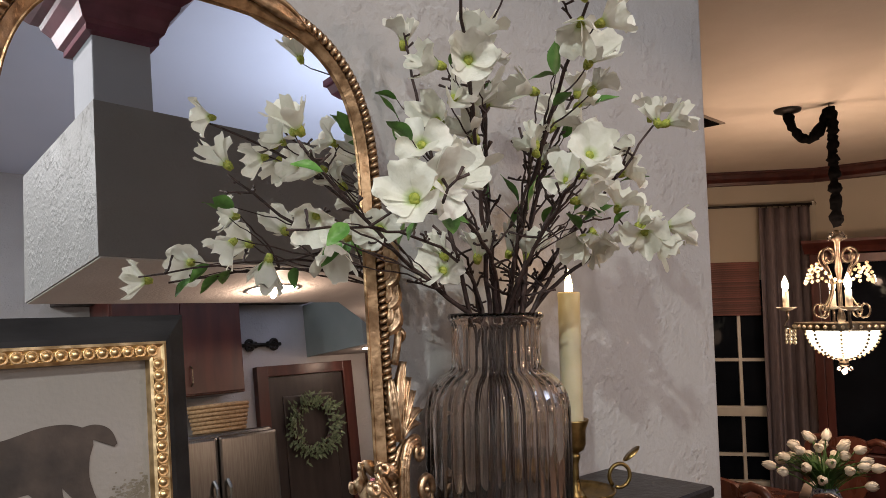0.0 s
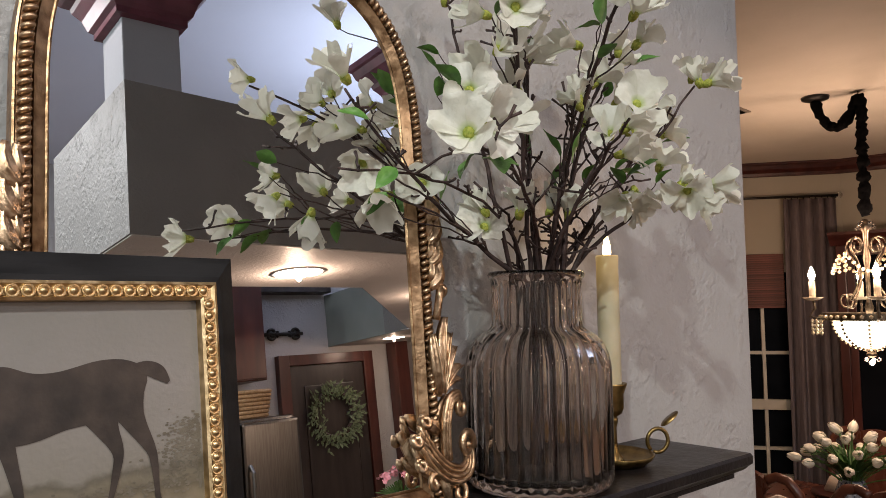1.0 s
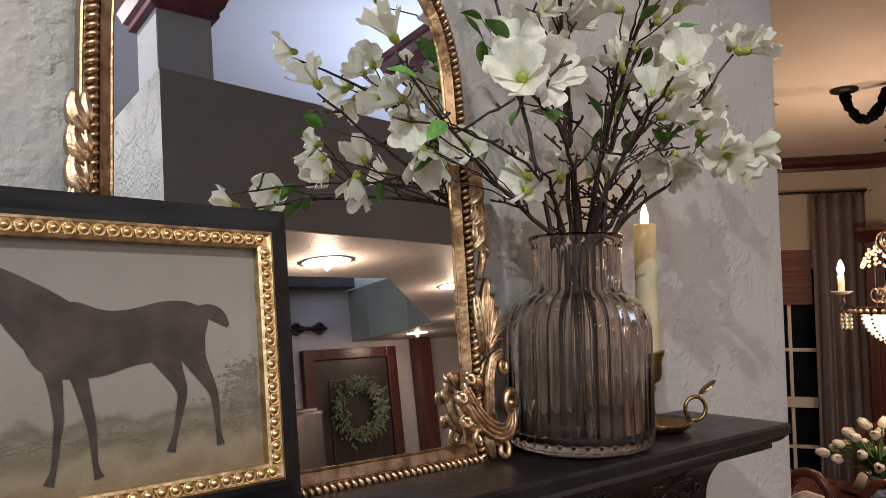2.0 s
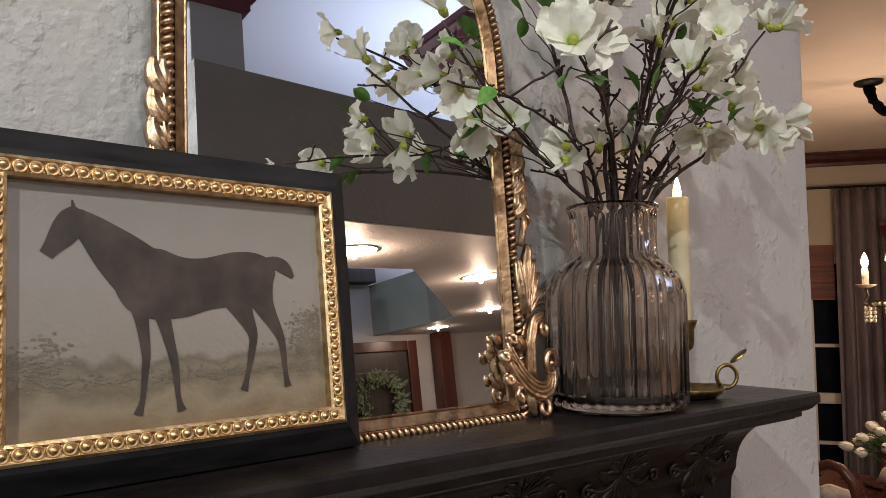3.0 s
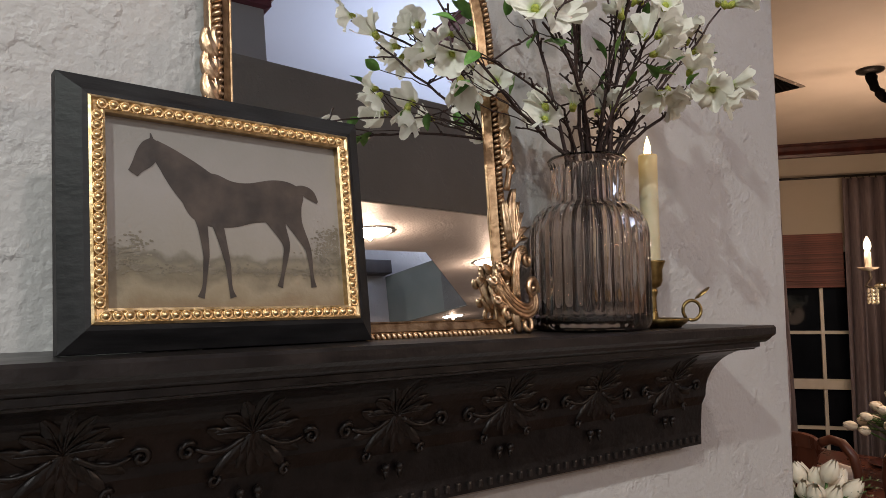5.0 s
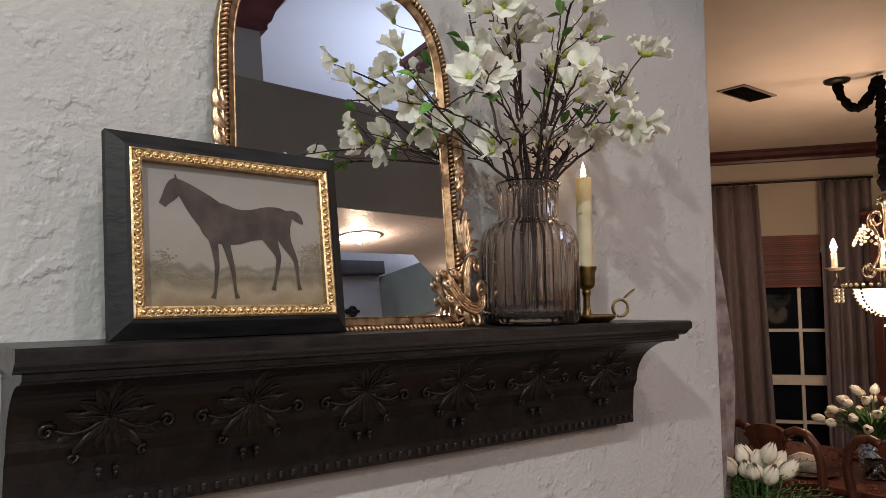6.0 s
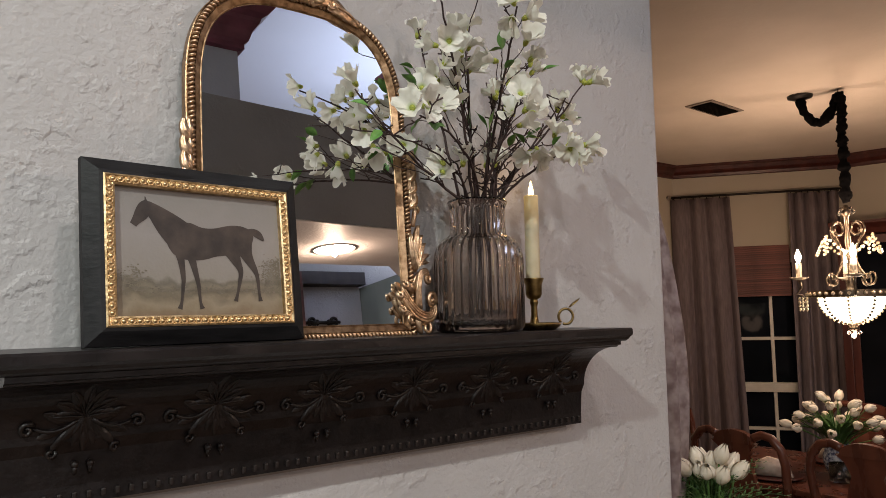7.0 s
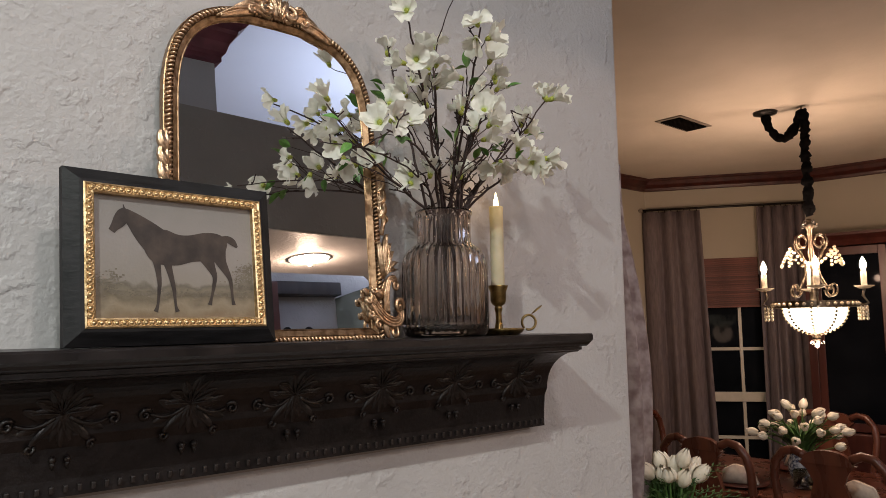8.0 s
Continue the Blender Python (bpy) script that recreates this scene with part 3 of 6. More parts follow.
def mantel_mirror():
    base = pose(-0.002, -0.058, SHELF_Z + 0.001, -4.5, 0, 0)
    thing = empty("mantel_mirror", "arched mirror in an antique gold carved frame leaning on the shelf", "mirror", m=base)
    half, z1 = 0.1580, 0.4895
    path = mirror_path(half, 0.0125, z1, 0.168)
    prof = [(-0.0045, -0.006), (-0.0045, -0.0035), (-0.0032, -0.0022), (-0.002, -0.0028), (0.0045, 0.0006), (0.0062, 0.0016), (0.0072, -0.0008), (0.0164, -0.0008), (0.0176, 0.001), (0.0190, 0.0002), (0.0195, -0.012), (-0.0045, -0.012)]
    fr = part("frame", sweep(bmesh.new(), path, prof), DULL_GOLD, thing, "rubbed red-gold moulding")
    bm = prism(bmesh.new(), [(x, z) for x, z, _, _ in path], 0.004, 0.007)
    part("glass", bm, MIRROR, thing, "clear silvered mirror glass")
    # beads round the frame, each leaning along it
    bm = bmesh.new()
    bmesh.ops.create_uvsphere(bm, u_segments=8, v_segments=6, radius=0.0046)
    bead = part("bead", bm, OLD_GOLD, fr, smooth=True)
    first = True
    for x, z, a in along([(px + nx * 0.0118, pz + nz * 0.0118, nx, nz) for px, pz, nx, nz in path], 0.0066):
        m = pose(x, -0.0026, z, 0, -math.degrees(a) - 28) @ Matrix.Diagonal((0.60, 0.95, 1.12, 1))
        if first:
            bead.matrix_basis, first = m, False
        else:
            again(bead, "bead", m, fr)
    for s in (-1, 1):
        o = pieces("corner_carving", acanthus(s), OLD_GOLD, thing, "carved_leaf", "gold acanthus scroll carving")
        o.matrix_basis = pose(s * (half + 0.0140), -0.002, 0.002)
    o = pieces("crest", crest(), OLD_GOLD, thing, "carved_leaf", "gold carved shell crest")
    o.matrix_basis = pose(0, -0.002, z1 + 0.008)
    return thing


mantel_mirror()


# ---- vase, candle ----
VX, VY = 0.287, -0.077


def vase():
    thing = empty("glass_vase", "smoky ribbed glass vase with narrow neck on the mantel", "vase", m=pose(VX, VY, SHELF_Z + 0.0005))
    outer = [(0.0, 0.0), (0.062, 0.0), (0.069, 0.003), (0.0728, 0.009), (0.0738, 0.016), (0.0738, 0.03), (0.0738, 0.06), (0.0738, 0.108), (0.0735, 0.120), (0.0714, 0.131), (0.0674, 0.1400), (0.0630, 0.1460), (0.0568, 0.1515), (0.0500, 0.1550), (0.0464, 0.1585), (0.0458, 0.170), (0.0458, 0.196), (0.0460, 0.2005), (0.0462, 0.2045), (0.0485, 0.2075), (0.0495, 0.211), (0.0480, 0.214)]
    inner = [(0.0455, 0.214), (0.0440, 0.208), (0.0425, 0.203), (0.0420, 0.157), (0.0455, 0.1515), (0.0530, 0.1475), (0.0610, 0.1400), (0.0660, 0.1300), (0.0686, 0.118), (0.0688, 0.104), (0.0688, 0.022), (0.064, 0.014), (0.050, 0.011), (0.0, 0.012)]
    ribs = {3: 0.1, 4: 0.55, 5: 1.0, 6: 1.0, 7: 1.0, 8: 1.0, 9: 0.95, 10: 0.9, 11: 0.85, 12: 0.8, 13: 0.75, 14: 0.75, 15: 0.8, 16: 0.8, 17: 0.45}
    bm = lathe(bmesh.new(), outer + inner, 360, flute=36, deep=0.0036, span=ribs)
    bmesh.ops.remove_doubles(bm, verts=bm.verts, dist=1e-5)
    part("body", bm, VASE_GLASS, thing, smooth=True)
    return thing


vase()


def candlestick():
    c = (0.424, -0.066)
    thing = empty("candlestick", "aged brass chamber candlestick with ring handle", "candle holder", m=pose(c[0], c[1], SHELF_Z + 0.0005))
    dish = [(0.0, 0.0), (0.036, 0.0), (0.044, 0.006), (0.047, 0.011), (0.046, 0.012), (0.042, 0.0075), (0.03, 0.003), (0.0, 0.003)]
    part("dish", lathe(bmesh.new(), dish, 40), BRASS, thing, smooth=True)
    stem = [(0.014, 0.003), (0.012, 0.006), (0.008, 0.012), (0.0058, 0.024), (0.0055, 0.04), (0.0075, 0.047), (0.0075, 0.05), (0.006, 0.052), (0.012, 0.056), (0.0145, 0.062), (0.0145, 0.078), (0.0185, 0.088), (0.0185, 0.09), (0.0135, 0.089), (0.0125, 0.07), (0.0, 0.066)]
    part("stem", lathe(bmesh.new(), stem, 28), BRASS, thing, smooth=True)
    d = Vector((0.072, -0.036, 0)).normalized()
    bm = bmesh.new()
    cc = d * 0.058 + Vector((0, 0, 0.022))
    tube(bm, [cc + d * (0.0135 * math.cos(a)) + Vector((0, 0, 0.0135 * math.sin(a))) for a in [2 * math.pi * k / 20 - 2.0 for k in range(20)]], 0.0024, 7)
    part("ring_handle", bm, BRASS, thing, smooth=True)
    bm = bmesh.new()
    lathe(bm, [(0.0, -0.001), (0.009, -0.0005), (0.010, 0.0005), (0.0, 0.0018)], 16, m=Matrix.Translation(d * 0.0745 + Vector((0, 0, 0.0455))) @ Euler((0, 0, math.atan2(d.y, d.x))).to_matrix().to_4x4() @ pose(0, 0, 0, 0, -38) @ Matrix.Diagonal((1.35, 0.8, 1, 1)))
    part("thumb_rest", bm, BRASS, thing, smooth=True)
    candle = empty("led_candle", "ivory flameless taper candle lit in the brass holder", "candle", m=pose(c[0], c[1], SHELF_Z + 0.068))
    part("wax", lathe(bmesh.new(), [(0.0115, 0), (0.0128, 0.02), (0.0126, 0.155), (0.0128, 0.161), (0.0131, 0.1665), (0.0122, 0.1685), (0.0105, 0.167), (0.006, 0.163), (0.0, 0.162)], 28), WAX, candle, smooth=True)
    part("flame", lathe(bmesh.new(), [(0.0, 0.163), (0.004, 0.166), (0.0055, 0.172), (0.0048, 0.18), (0.0025, 0.189), (0.0, 0.196)], 16, m=Matrix.Diagonal((0.75, 1.0, 1, 1))), FLAME, candle, "glowing plastic flame", smooth=True)
    data = bpy.data.lights.new("candle_light", "POINT")
    data.energy, data.color, data.shadow_soft_size = 0.06, (1.0, 0.6, 0.25), 0.008
    ob = new("candle_light", data)
    ob.location = (c[0], c[1] - 0.0, SHELF_Z + 0.068 + 0.205)


candlestick()


# ---- dogwood branches ----
def petal_material():
    m = mat("dogwood_petal", (0.72, 0.71, 0.625), (0.80, 0.79, 0.73), 60, 0.5, bump=0.35, bscale=150, island=0.05)
    nt = m.node_tree
    b = nt.nodes["Principled BSDF"]
    tc = nt.nodes["Texture Coordinate"]
    ln = nt.nodes.new("ShaderNodeVectorMath")
    ln.operation = "LENGTH"
    nt.links.new(tc.outputs["Object"], ln.inputs[0])
    mr = nt.nodes.new("ShaderNodeMapRange")
    mr.inputs["From Min"].default_value, mr.inputs["From Max"].default_value = 0.003, 0.011
    nt.links.new(ln.outputs["Value"], mr.inputs[0])
    mix = nt.nodes.new("ShaderNodeMix")
    mix.data_type = "RGBA"
    mix.inputs["A"].default_value = (0.42, 0.55, 0.12, 1)
    nt.links.new(mr.outputs[0], mix.inputs["Factor"])
    nt.links.new(b.inputs["Base Color"].links[0].from_socket, mix.inputs["B"])
    nt.links.new(mix.outputs["Result"], b.inputs["Base Color"])
    tr = nt.nodes.new("ShaderNodeBsdfTranslucent")
    nt.links.new(mix.outputs["Result"], tr.inputs["Color"])
    ms = nt.nodes.new("ShaderNodeMixShader")
    ms.inputs[0].default_value = 0.3
    nt.links.new(b.outputs[0], ms.inputs[1])
    nt.links.new(tr.outputs[0], ms.inputs[2])
    nt.links.new(ms.outputs[0], nt.nodes["Material Output"].inputs[0])
    return m


PETAL = petal_material()
LEAF = mat("leaf_green", (0.045, 0.13, 0.02), (0.12, 0.27, 0.055), 50, 0.42, bump=0.3, bscale=120, island=0.25)
BARK = mat("dark_bark", (0.020, 0.010, 0.0095), (0.056, 0.030, 0.027), 120, 0.65, bump=0.5, bscale=220)
PISTIL = mat("yellow_green_centre", (0.22, 0.28, 0.03), (0.42, 0.42, 0.08), 400, 0.7, bump=0.5, bscale=500)


def blossom_mesh(opening, size, rng):
    """Four broad notched bracts with ruffled rims. opening: 0 a closed cup, 1 flat open."""
    bm = bmesh.new()
    for q in range(4):
        turn = math.pi / 2 * q + rng.uniform(-0.18, 0.18)
        L = size * rng.uniform(0.88, 1.12) * (1.0 if q % 2 else 0.9)
        W = L * rng.uniform(0.45, 0.54)
        lift = (1 - opening) * 1.25 + rng.uniform(-0.38, 0.30)
        curl = rng.uniform(-0.5, 0.25) - 0.3 * opening
        wave, ph = rng.uniform(0.07, 0.18), rng.uniform(0, 6)
        nu, nv = 7, 6
        grid = []
        for i in range(nu + 1):
            t = i / nu
            half = W * (0.18 + 1.0 * math.sin(math.pi * t * 0.60) ** 1.1) * math.sqrt(1 - 0.55 * (max(0, t - 0.55) / 0.45) ** 2)
            row = []
            for j in range(nv + 1):
                s = 2 * j / nv - 1
                r = L * t * (1 - 0.09 * t * (1 - min(1, abs(s) * 2.4)) - 0.16 * t * s * s)
                a = lift + curl * t * t * 0.9
                out, up = r * math.cos(a), r * math.sin(a)
                x, y = out, half * s * math.cos(0.35 * s)
                z = up + 0.42 * half * s * s * (0.7 + (1 - opening)) + L * wave * t * math.sin(5 * s + ph + 2 * t)
                row.append(bm.verts.new((x * math.cos(turn) - y * math.sin(turn), x * math.sin(turn) + y * math.cos(turn), z)))
            grid.append(row)
        for i in range(nu):
            for j in range(nv):
                bm.faces.new((grid[i][j], grid[i + 1][j], grid[i + 1][j + 1], grid[i][j + 1]))
    return bm


def leaf_mesh(L, rng):
    bm = bmesh.new()
    rows = []
    bend = rng.uniform(-0.5, 0.2)
    for i in range(9):
        t = i / 8
        half = L * 0.25 * math.sin(math.pi * t ** 0.85) ** 0.8 if 0 < t < 1 else L * 0.01
        rows.append([bm.verts.new((L * t, half * s, L * bend * t * t * 0.5 + half * 0.45 * abs(s) + L * 0.02 * math.sin(9 * t + 3 * s))) for s in (-1, -0.5, 0, 0.5, 1)])
    for a, b in zip(rows, rows[1:]):
        for k in range(4):
            bm.faces.new((a[k], a[k + 1], b[k + 1], b[k]))
    return bm


RNG = random.Random(11)
BLOSSOMS = []
for opening, size in ((0.10, 0.030), (0.26, 0.031), (0.34, 0.030), (0.0, 0.026), (0.16, 0.031), (0.32, 0.029), (0.40, 0.029), (0.20, 0.032)):
    ob = part("blossom", blossom_mesh(opening, size, RNG), PETAL, smooth=True)
    BLOSSOMS.append(ob.data)
    bpy.data.objects.remove(ob)
LEAVES = []
for L in (0.022, 0.027, 0.032):
    ob = part("leaf", leaf_mesh(L, RNG), LEAF, smooth=True)
    LEAVES.append(ob.data)
    bpy.data.objects.remove(ob)
bmc = bmesh.new()
lathe(bmc, [(0.0025, -0.004), (0.0042, 0.0), (0.0045, 0.003), (0.003, 0.0062), (0.0, 0.007)], 9)
ob = part("flower_centre", bmc, PISTIL, smooth=True)
CENTRE = ob.data
bpy.data.objects.remove(ob)


def curve(p0, p1, p2, p3, n=14):
    p0, p1, p2, p3 = map(Vector, (p0, p1, p2, p3))
    return [(1 - t) ** 3 * p0 + 3 * t * (1 - t) ** 2 * p1 + 3 * t * t * (1 - t) * p2 + t ** 3 * p3 for t in [k / n for k in range(n + 1)]]


def twiggy(pts, rng, amount):
    """Knobbly: small kinks along a shoot."""
    return [pts[0]] + [p + Vector((rng.uniform(-1, 1), rng.uniform(-1, 1), rng.uniform(-1, 1))) * amount for p in pts[1:-1]] + [pts[-1]]


def facing(p, way, spin):
    return Matrix.Translation(p) @ Vector(way).to_track_quat("Z", "Y").to_matrix().to_4x4() @ pose(0, 0, 0, 0, 0, spin)


def branch(seed, tip, flowers, leaves, bulge=(0, 0, 0), spurs=8, radius=0.003):
    """One cut branch: a stem out of the vase, shoots to each flower, leaves on short stalks. flowers: (x, y, z, variant, facing)."""
    rng = random.Random(seed)
    thing = empty("dogwood_branch", "artificial dogwood branch with white blossoms standing in the glass vase", "flower branch", "branches in the vase", m=pose(VX, VY, SHELF_Z + 0.012))
    off = Vector((VX, VY, SHELF_Z + 0.012))
    tip = Vector(tip)
    a = rng.uniform(0, 6.28)
    foot = Vector((VX + 0.020 * math.cos(a), VY + 0.020 * math.sin(a), SHELF_Z + 0.017))
    to = Vector((tip.x - VX, tip.y - VY, 0))
    to = to.normalized() if to.length > 1e-4 else Vector((0, 0, 0))
    reach = rng.uniform(0.012, 0.030)
    neck = Vector((VX, VY, SHELF_Z + 0.205)) + to * reach + Vector((rng.uniform(-0.008, 0.008), rng.uniform(-0.008, 0.008), 0))
    low = [foot.lerp(neck, k / 6) for k in range(6)]
    rise = (tip - neck)
    up = curve(neck, neck + Vector((rise.x * 0.2, rise.y * 0.2, rise.z * 0.45)) + Vector(bulge), tip - Vector((rise.x * 0.3, rise.y * 0.3, rise.z * 0.18 - 0.0)) + Vector(bulge) * 0.6, tip, 16)
    spine = twiggy(low + up, rng, 0.0016)
    bm = bmesh.new()
    n = len(spine)
    tube(bm, [p - off for p in spine], [radius * (1 - 0.6 * k / (n - 1)) for k in range(n)], 7)

    def shoot(p, q, r):
        p, q = Vector(p), Vector(q)
        d = q - p
        pts = twiggy(curve(p, p + Vector((d.x * 0.15, d.y * 0.15, max(d.z, 0.01) * 0.5)), q - d * 0.3, q, 8), rng, min(0.002, d.length * 0.02))
        tube(bm, [v - off for v in pts], [r * (1 - 0.45 * k / 8) for k in range(9)], 6)
        return pts

    def near(q):
        """Where a shoot for q leaves the stem: lower than q, and not far."""
        best = min(range(7, n - 1), key=lambda k: (spine[k] - Vector(q)).length + 1.5 * max(0, spine[k].z - q[2] + 0.02))
        return max(6, best - 2)

    for fx, fy, fz, kind, way in flowers:
        q = Vector((fx, fy, fz))
        w = Vector(way).normalized()
        k = near(q)
        base = q - w * 0.010
        if (base - tip).length > 0.018:
            shoot(spine[k], base, 0.0012)
        fl = new("blossom", BLOSSOMS[kind % len(BLOSSOMS)])
        fl.parent = thing
        fl.matrix_basis = facing(q - w * 0.006 - off, w, rng.uniform(0, 360)) @ Matrix.Diagonal((*[rng.uniform(0.92, 1.1)] * 3, 1))
        ce = new("flower_centre", CENTRE)
        ce.parent = fl
    for lx, ly, lz, size, way in leaves:
        q = Vector((lx, ly, lz))
        w = Vector(way).normalized()
        base = q - w * 0.016
        shoot(spine[near(base)], base, 0.0009)
        lf = new("leaf", LEAVES[size])
        lf.parent = thing
        lf.matrix_basis = Matrix.Translation(base - off) @ w.to_track_quat("X", "Z").to_matrix().to_4x4() @ pose(0, 0, 0, rng.uniform(-50, 50))
    for k in range(spurs):
        i = rng.randrange(8, n - 1)
        d = Vector((rng.uniform(-1, 1), rng.uniform(-1, 1), rng.uniform(0.1, 1))).normalized()
        L = rng.uniform(0.008, 0.05) if k % 3 else rng.uniform(0.004, 0.009)
        p, q = spine[i], spine[i] + d * L
        if q.y > -0.03:
            q.y = -0.03
        pts = twiggy([p.lerp(q, t / 4) for t in range(5)], rng, 0.0015)
        tube(bm, [v - off for v in pts], [0.0013, 0.0012, 0.0011, 0.0010, 0.0014], 5)
        if L > 0.025:
            for t in (2, 3):
                e = pts[t] + Vector((rng.uniform(-1, 1), rng.uniform(-1, 1), rng.uniform(0, 1))) * 0.007
                tube(bm, [pts[t] - off, e - off], [0.0010, 0.0013], 5)
    part("stem", bm, BARK, thing, "dark brown knobbly twig", smooth=True)
    return thing


def aim(right, up, out):
    """A way in the room: along the shelf towards the dining room, up, and out from the wall."""
    return (0.76 * right - 0.63 * out, -0.65 * right - 0.75 * out, up)


# the arching branch before the mirror
branch(1, (0.047, -0.088, 1.978), [(0.045, -0.088, 1.990, 4, aim(-0.4, 0.6, 0.4)), (0.052, -0.105, 1.914, 6, aim(-0.2, -0.5, 0.7)), (0.150, -0.060, 1.915, 5, aim(-0.3, 0.0, 0.9)), (0.080, -0.085, 1.893, 1, aim(0.1, -0.8, 0.3))],
       [(0.175, -0.066, 1.912, 2, aim(0.3, 0.9, 0.4)), (0.045, -0.10, 1.955, 1, aim(-0.8, 0.2, 0.4)), (0.075, -0.09, 1.885, 1, aim(-0.5, -0.6, 0.3)), (0.10, -0.075, 1.875, 0, aim(0.6, -0.6, 0.3))], (-0.02, 0.02, -0.03), 12)
branch(2, (0.187, -0.058, 2.098), [(0.187, -0.056, 2.104, 3, aim(0.1, 1.0, 0.2))], [(0.165, -0.055, 2.035, 2, aim(-0.6, 0.6, 0.3)), (0.178, -0.055, 2.015, 1, aim(0.1, 0.5, 0.8)), (0.155, -0.06, 2.045, 0, aim(-0.9, 0.4, 0.2))], (-0.02, 0.0, 0.0), 9)
branch(3, (0.100, -0.222, 2.086), [(0.098, -0.223, 2.094, 5, aim(-0.2, 0.2, 0.9)), (0.144, -0.148, 2.047, 4, aim(-0.8, 0.2, 0.2)), (0.142, -0.19, 2.040, 6, aim(0.0, 0.0, 1.0)), (0.171, -0.12, 2.009, 1, aim(-0.4, 0.2, 0.7)), (0.168, -0.16, 2.066, 4, aim(0.5, 0.7, 0.4)), (0.165, -0.15, 2.022, 0, aim(0.4, 0.3, 0.7))],
       [(0.15, -0.17, 2.055, 0, aim(0.3, 0.5, 0.6))], (0.03, 0.03, 0.0), 10, 0.0032)
branch(4, (0.240, -0.112, 2.112), [(0.239, -0.113, 2.106, 0, aim(0.1, 0.95, 0.2)), (0.272, -0.085, 2.093, 5, aim(0.35, 0.7, 0.5)), (0.225, -0.112, 2.034, 7, aim(0.2, 0.8, 0.4)), (0.260, -0.10, 2.045, 1, aim(0.7, 0.4, 0.4)), (0.218, -0.206, 2.19, 4, aim(-0.2, 0.8, 0.2)), (0.205, -0.14, 2.052, 5, aim(-0.2, 0.5, 0.7)), (0.205, -0.13, 1.998, 4, aim(-0.5, 0.5, 0.5))],
       [(0.255, -0.10, 2.062, 0, aim(0.5, 0.7, 0.3)), (0.23, -0.115, 1.985, 1, aim(0.2, 1.0, 0.2))], (-0.01, 0.0, 0.02), 9, 0.0034)
branch(5, (0.215, -0.255, 2.086), [(0.200, -0.262, 2.088, 2, aim(-0.3, 0.3, 0.8)), (0.203, -0.255, 2.063, 4, aim(-0.2, -0.7, 0.4)), (0.230, -0.262, 2.072, 7, aim(0.9, 0.3, 0.2)), (0.276, -0.213, 2.063, 1, aim(0.3, 0.5, 0.6)), (0.30, -0.20, 2.045, 3, aim(0.5, 0.6, 0.2))],
       [(0.222, -0.217, 2.053, 2, aim(0.1, 1.0, 0.2)), (0.214, -0.203, 2.037, 1, aim(-0.9, -0.2, 0.4)), (0.255, -0.2, 2.03, 0, aim(0.5, 0.4, 0.5))], (0.035, 0.02, 0.02), 10, 0.0034)
branch(6, (0.372, -0.125, 2.068), [(0.370, -0.128, 2.073, 0, aim(0.1, 0.95, 0.2)), (0.385, -0.120, 2.062, 3, aim(0.6, 0.6, 0.2)), (0.345, -0.12, 2.042, 4, aim(-0.4, 0.6, 0.4)), (0.335, -0.15, 2.005, 1, aim(0.3, 0.4, 0.7))],
       [(0.404, -0.139, 2.064, 2, aim(1.0, 0.2, 0.1)), (0.35, -0.13, 2.03, 0, aim(0.2, 0.6, 0.6))], (-0.01, 0.0, 0.02), 12)
branch(7, (0.262, -0.155, 1.985), [(0.262, -0.157, 1.996, 3, aim(0.0, 1.0, 0.2)), (0.248, -0.165, 1.985, 3, aim(-0.6, 0.7, 0.3)), (0.255, -0.157, 2.043, 4, aim(-0.9, 0.1, 0.3)), (0.30, -0.15, 2.02, 0, aim(0.5, 0.7, 0.3))],
       [(0.250, -0.133, 1.953, 2, aim(-0.6, 0.7, 0.4)), (0.236, -0.175, 1.942, 2, aim(0.3, 0.95, 0.3)), (0.257, -0.10, 1.965, 2, aim(0.0, 1.0, 0.0))], (0.0, 0.0, 0.0), 14)
branch(8, (0.238, -0.228, 1.956), [(0.232, -0.240, 1.966, 6, aim(0.0, 0.3, 0.9)), (0.285, -0.19, 1.938, 4, aim(0.8, 0.1, 0.3)), (0.30, -0.185, 1.968, 1, aim(0.5, 0.5, 0.5)), (0.335, -0.165, 1.972, 5, aim(0.3, 0.2, 0.8)), (0.262, -0.19, 1.955, 0, aim(-0.3, 0.4, 0.7))],
       [(0.302, -0.198, 1.926, 2, aim(0.7, 0.3, 0.6)), (0.285, -0.18, 1.922, 1, aim(-0.5, 0.5, 0.6)), (0.335, -0.165, 1.93, 1, aim(0.9, -0.1, 0.4))], (0.02, 0.01, 0.0), 10)
branch(9, (0.458, -0.165, 2.04), [(0.463, -0.160, 2.055, 0, aim(0.2, 0.9, 0.2)), (0.458, -0.185, 2.040, 4, aim(0.85, 0.3, 0.2)), (0.447, -0.175, 2.043, 3, aim(-0.4, 0.8, 0.2))], [(0.454, -0.142, 1.982, 2, aim(1.0, 0.1, 0.1))], (0.03, 0.0, -0.03), 11)
branch(10, (0.425, -0.135, 2.0), [(0.425, -0.135, 2.002, 4, aim(0.0, 0.7, 0.5)), (0.445, -0.135, 1.99, 0, aim(0.7, 0.3, 0.4))], [(0.36, -0.14, 1.95, 0, aim(0.5, 0.5, 0.5))], (0.02, 0.0, -0.02), 14)
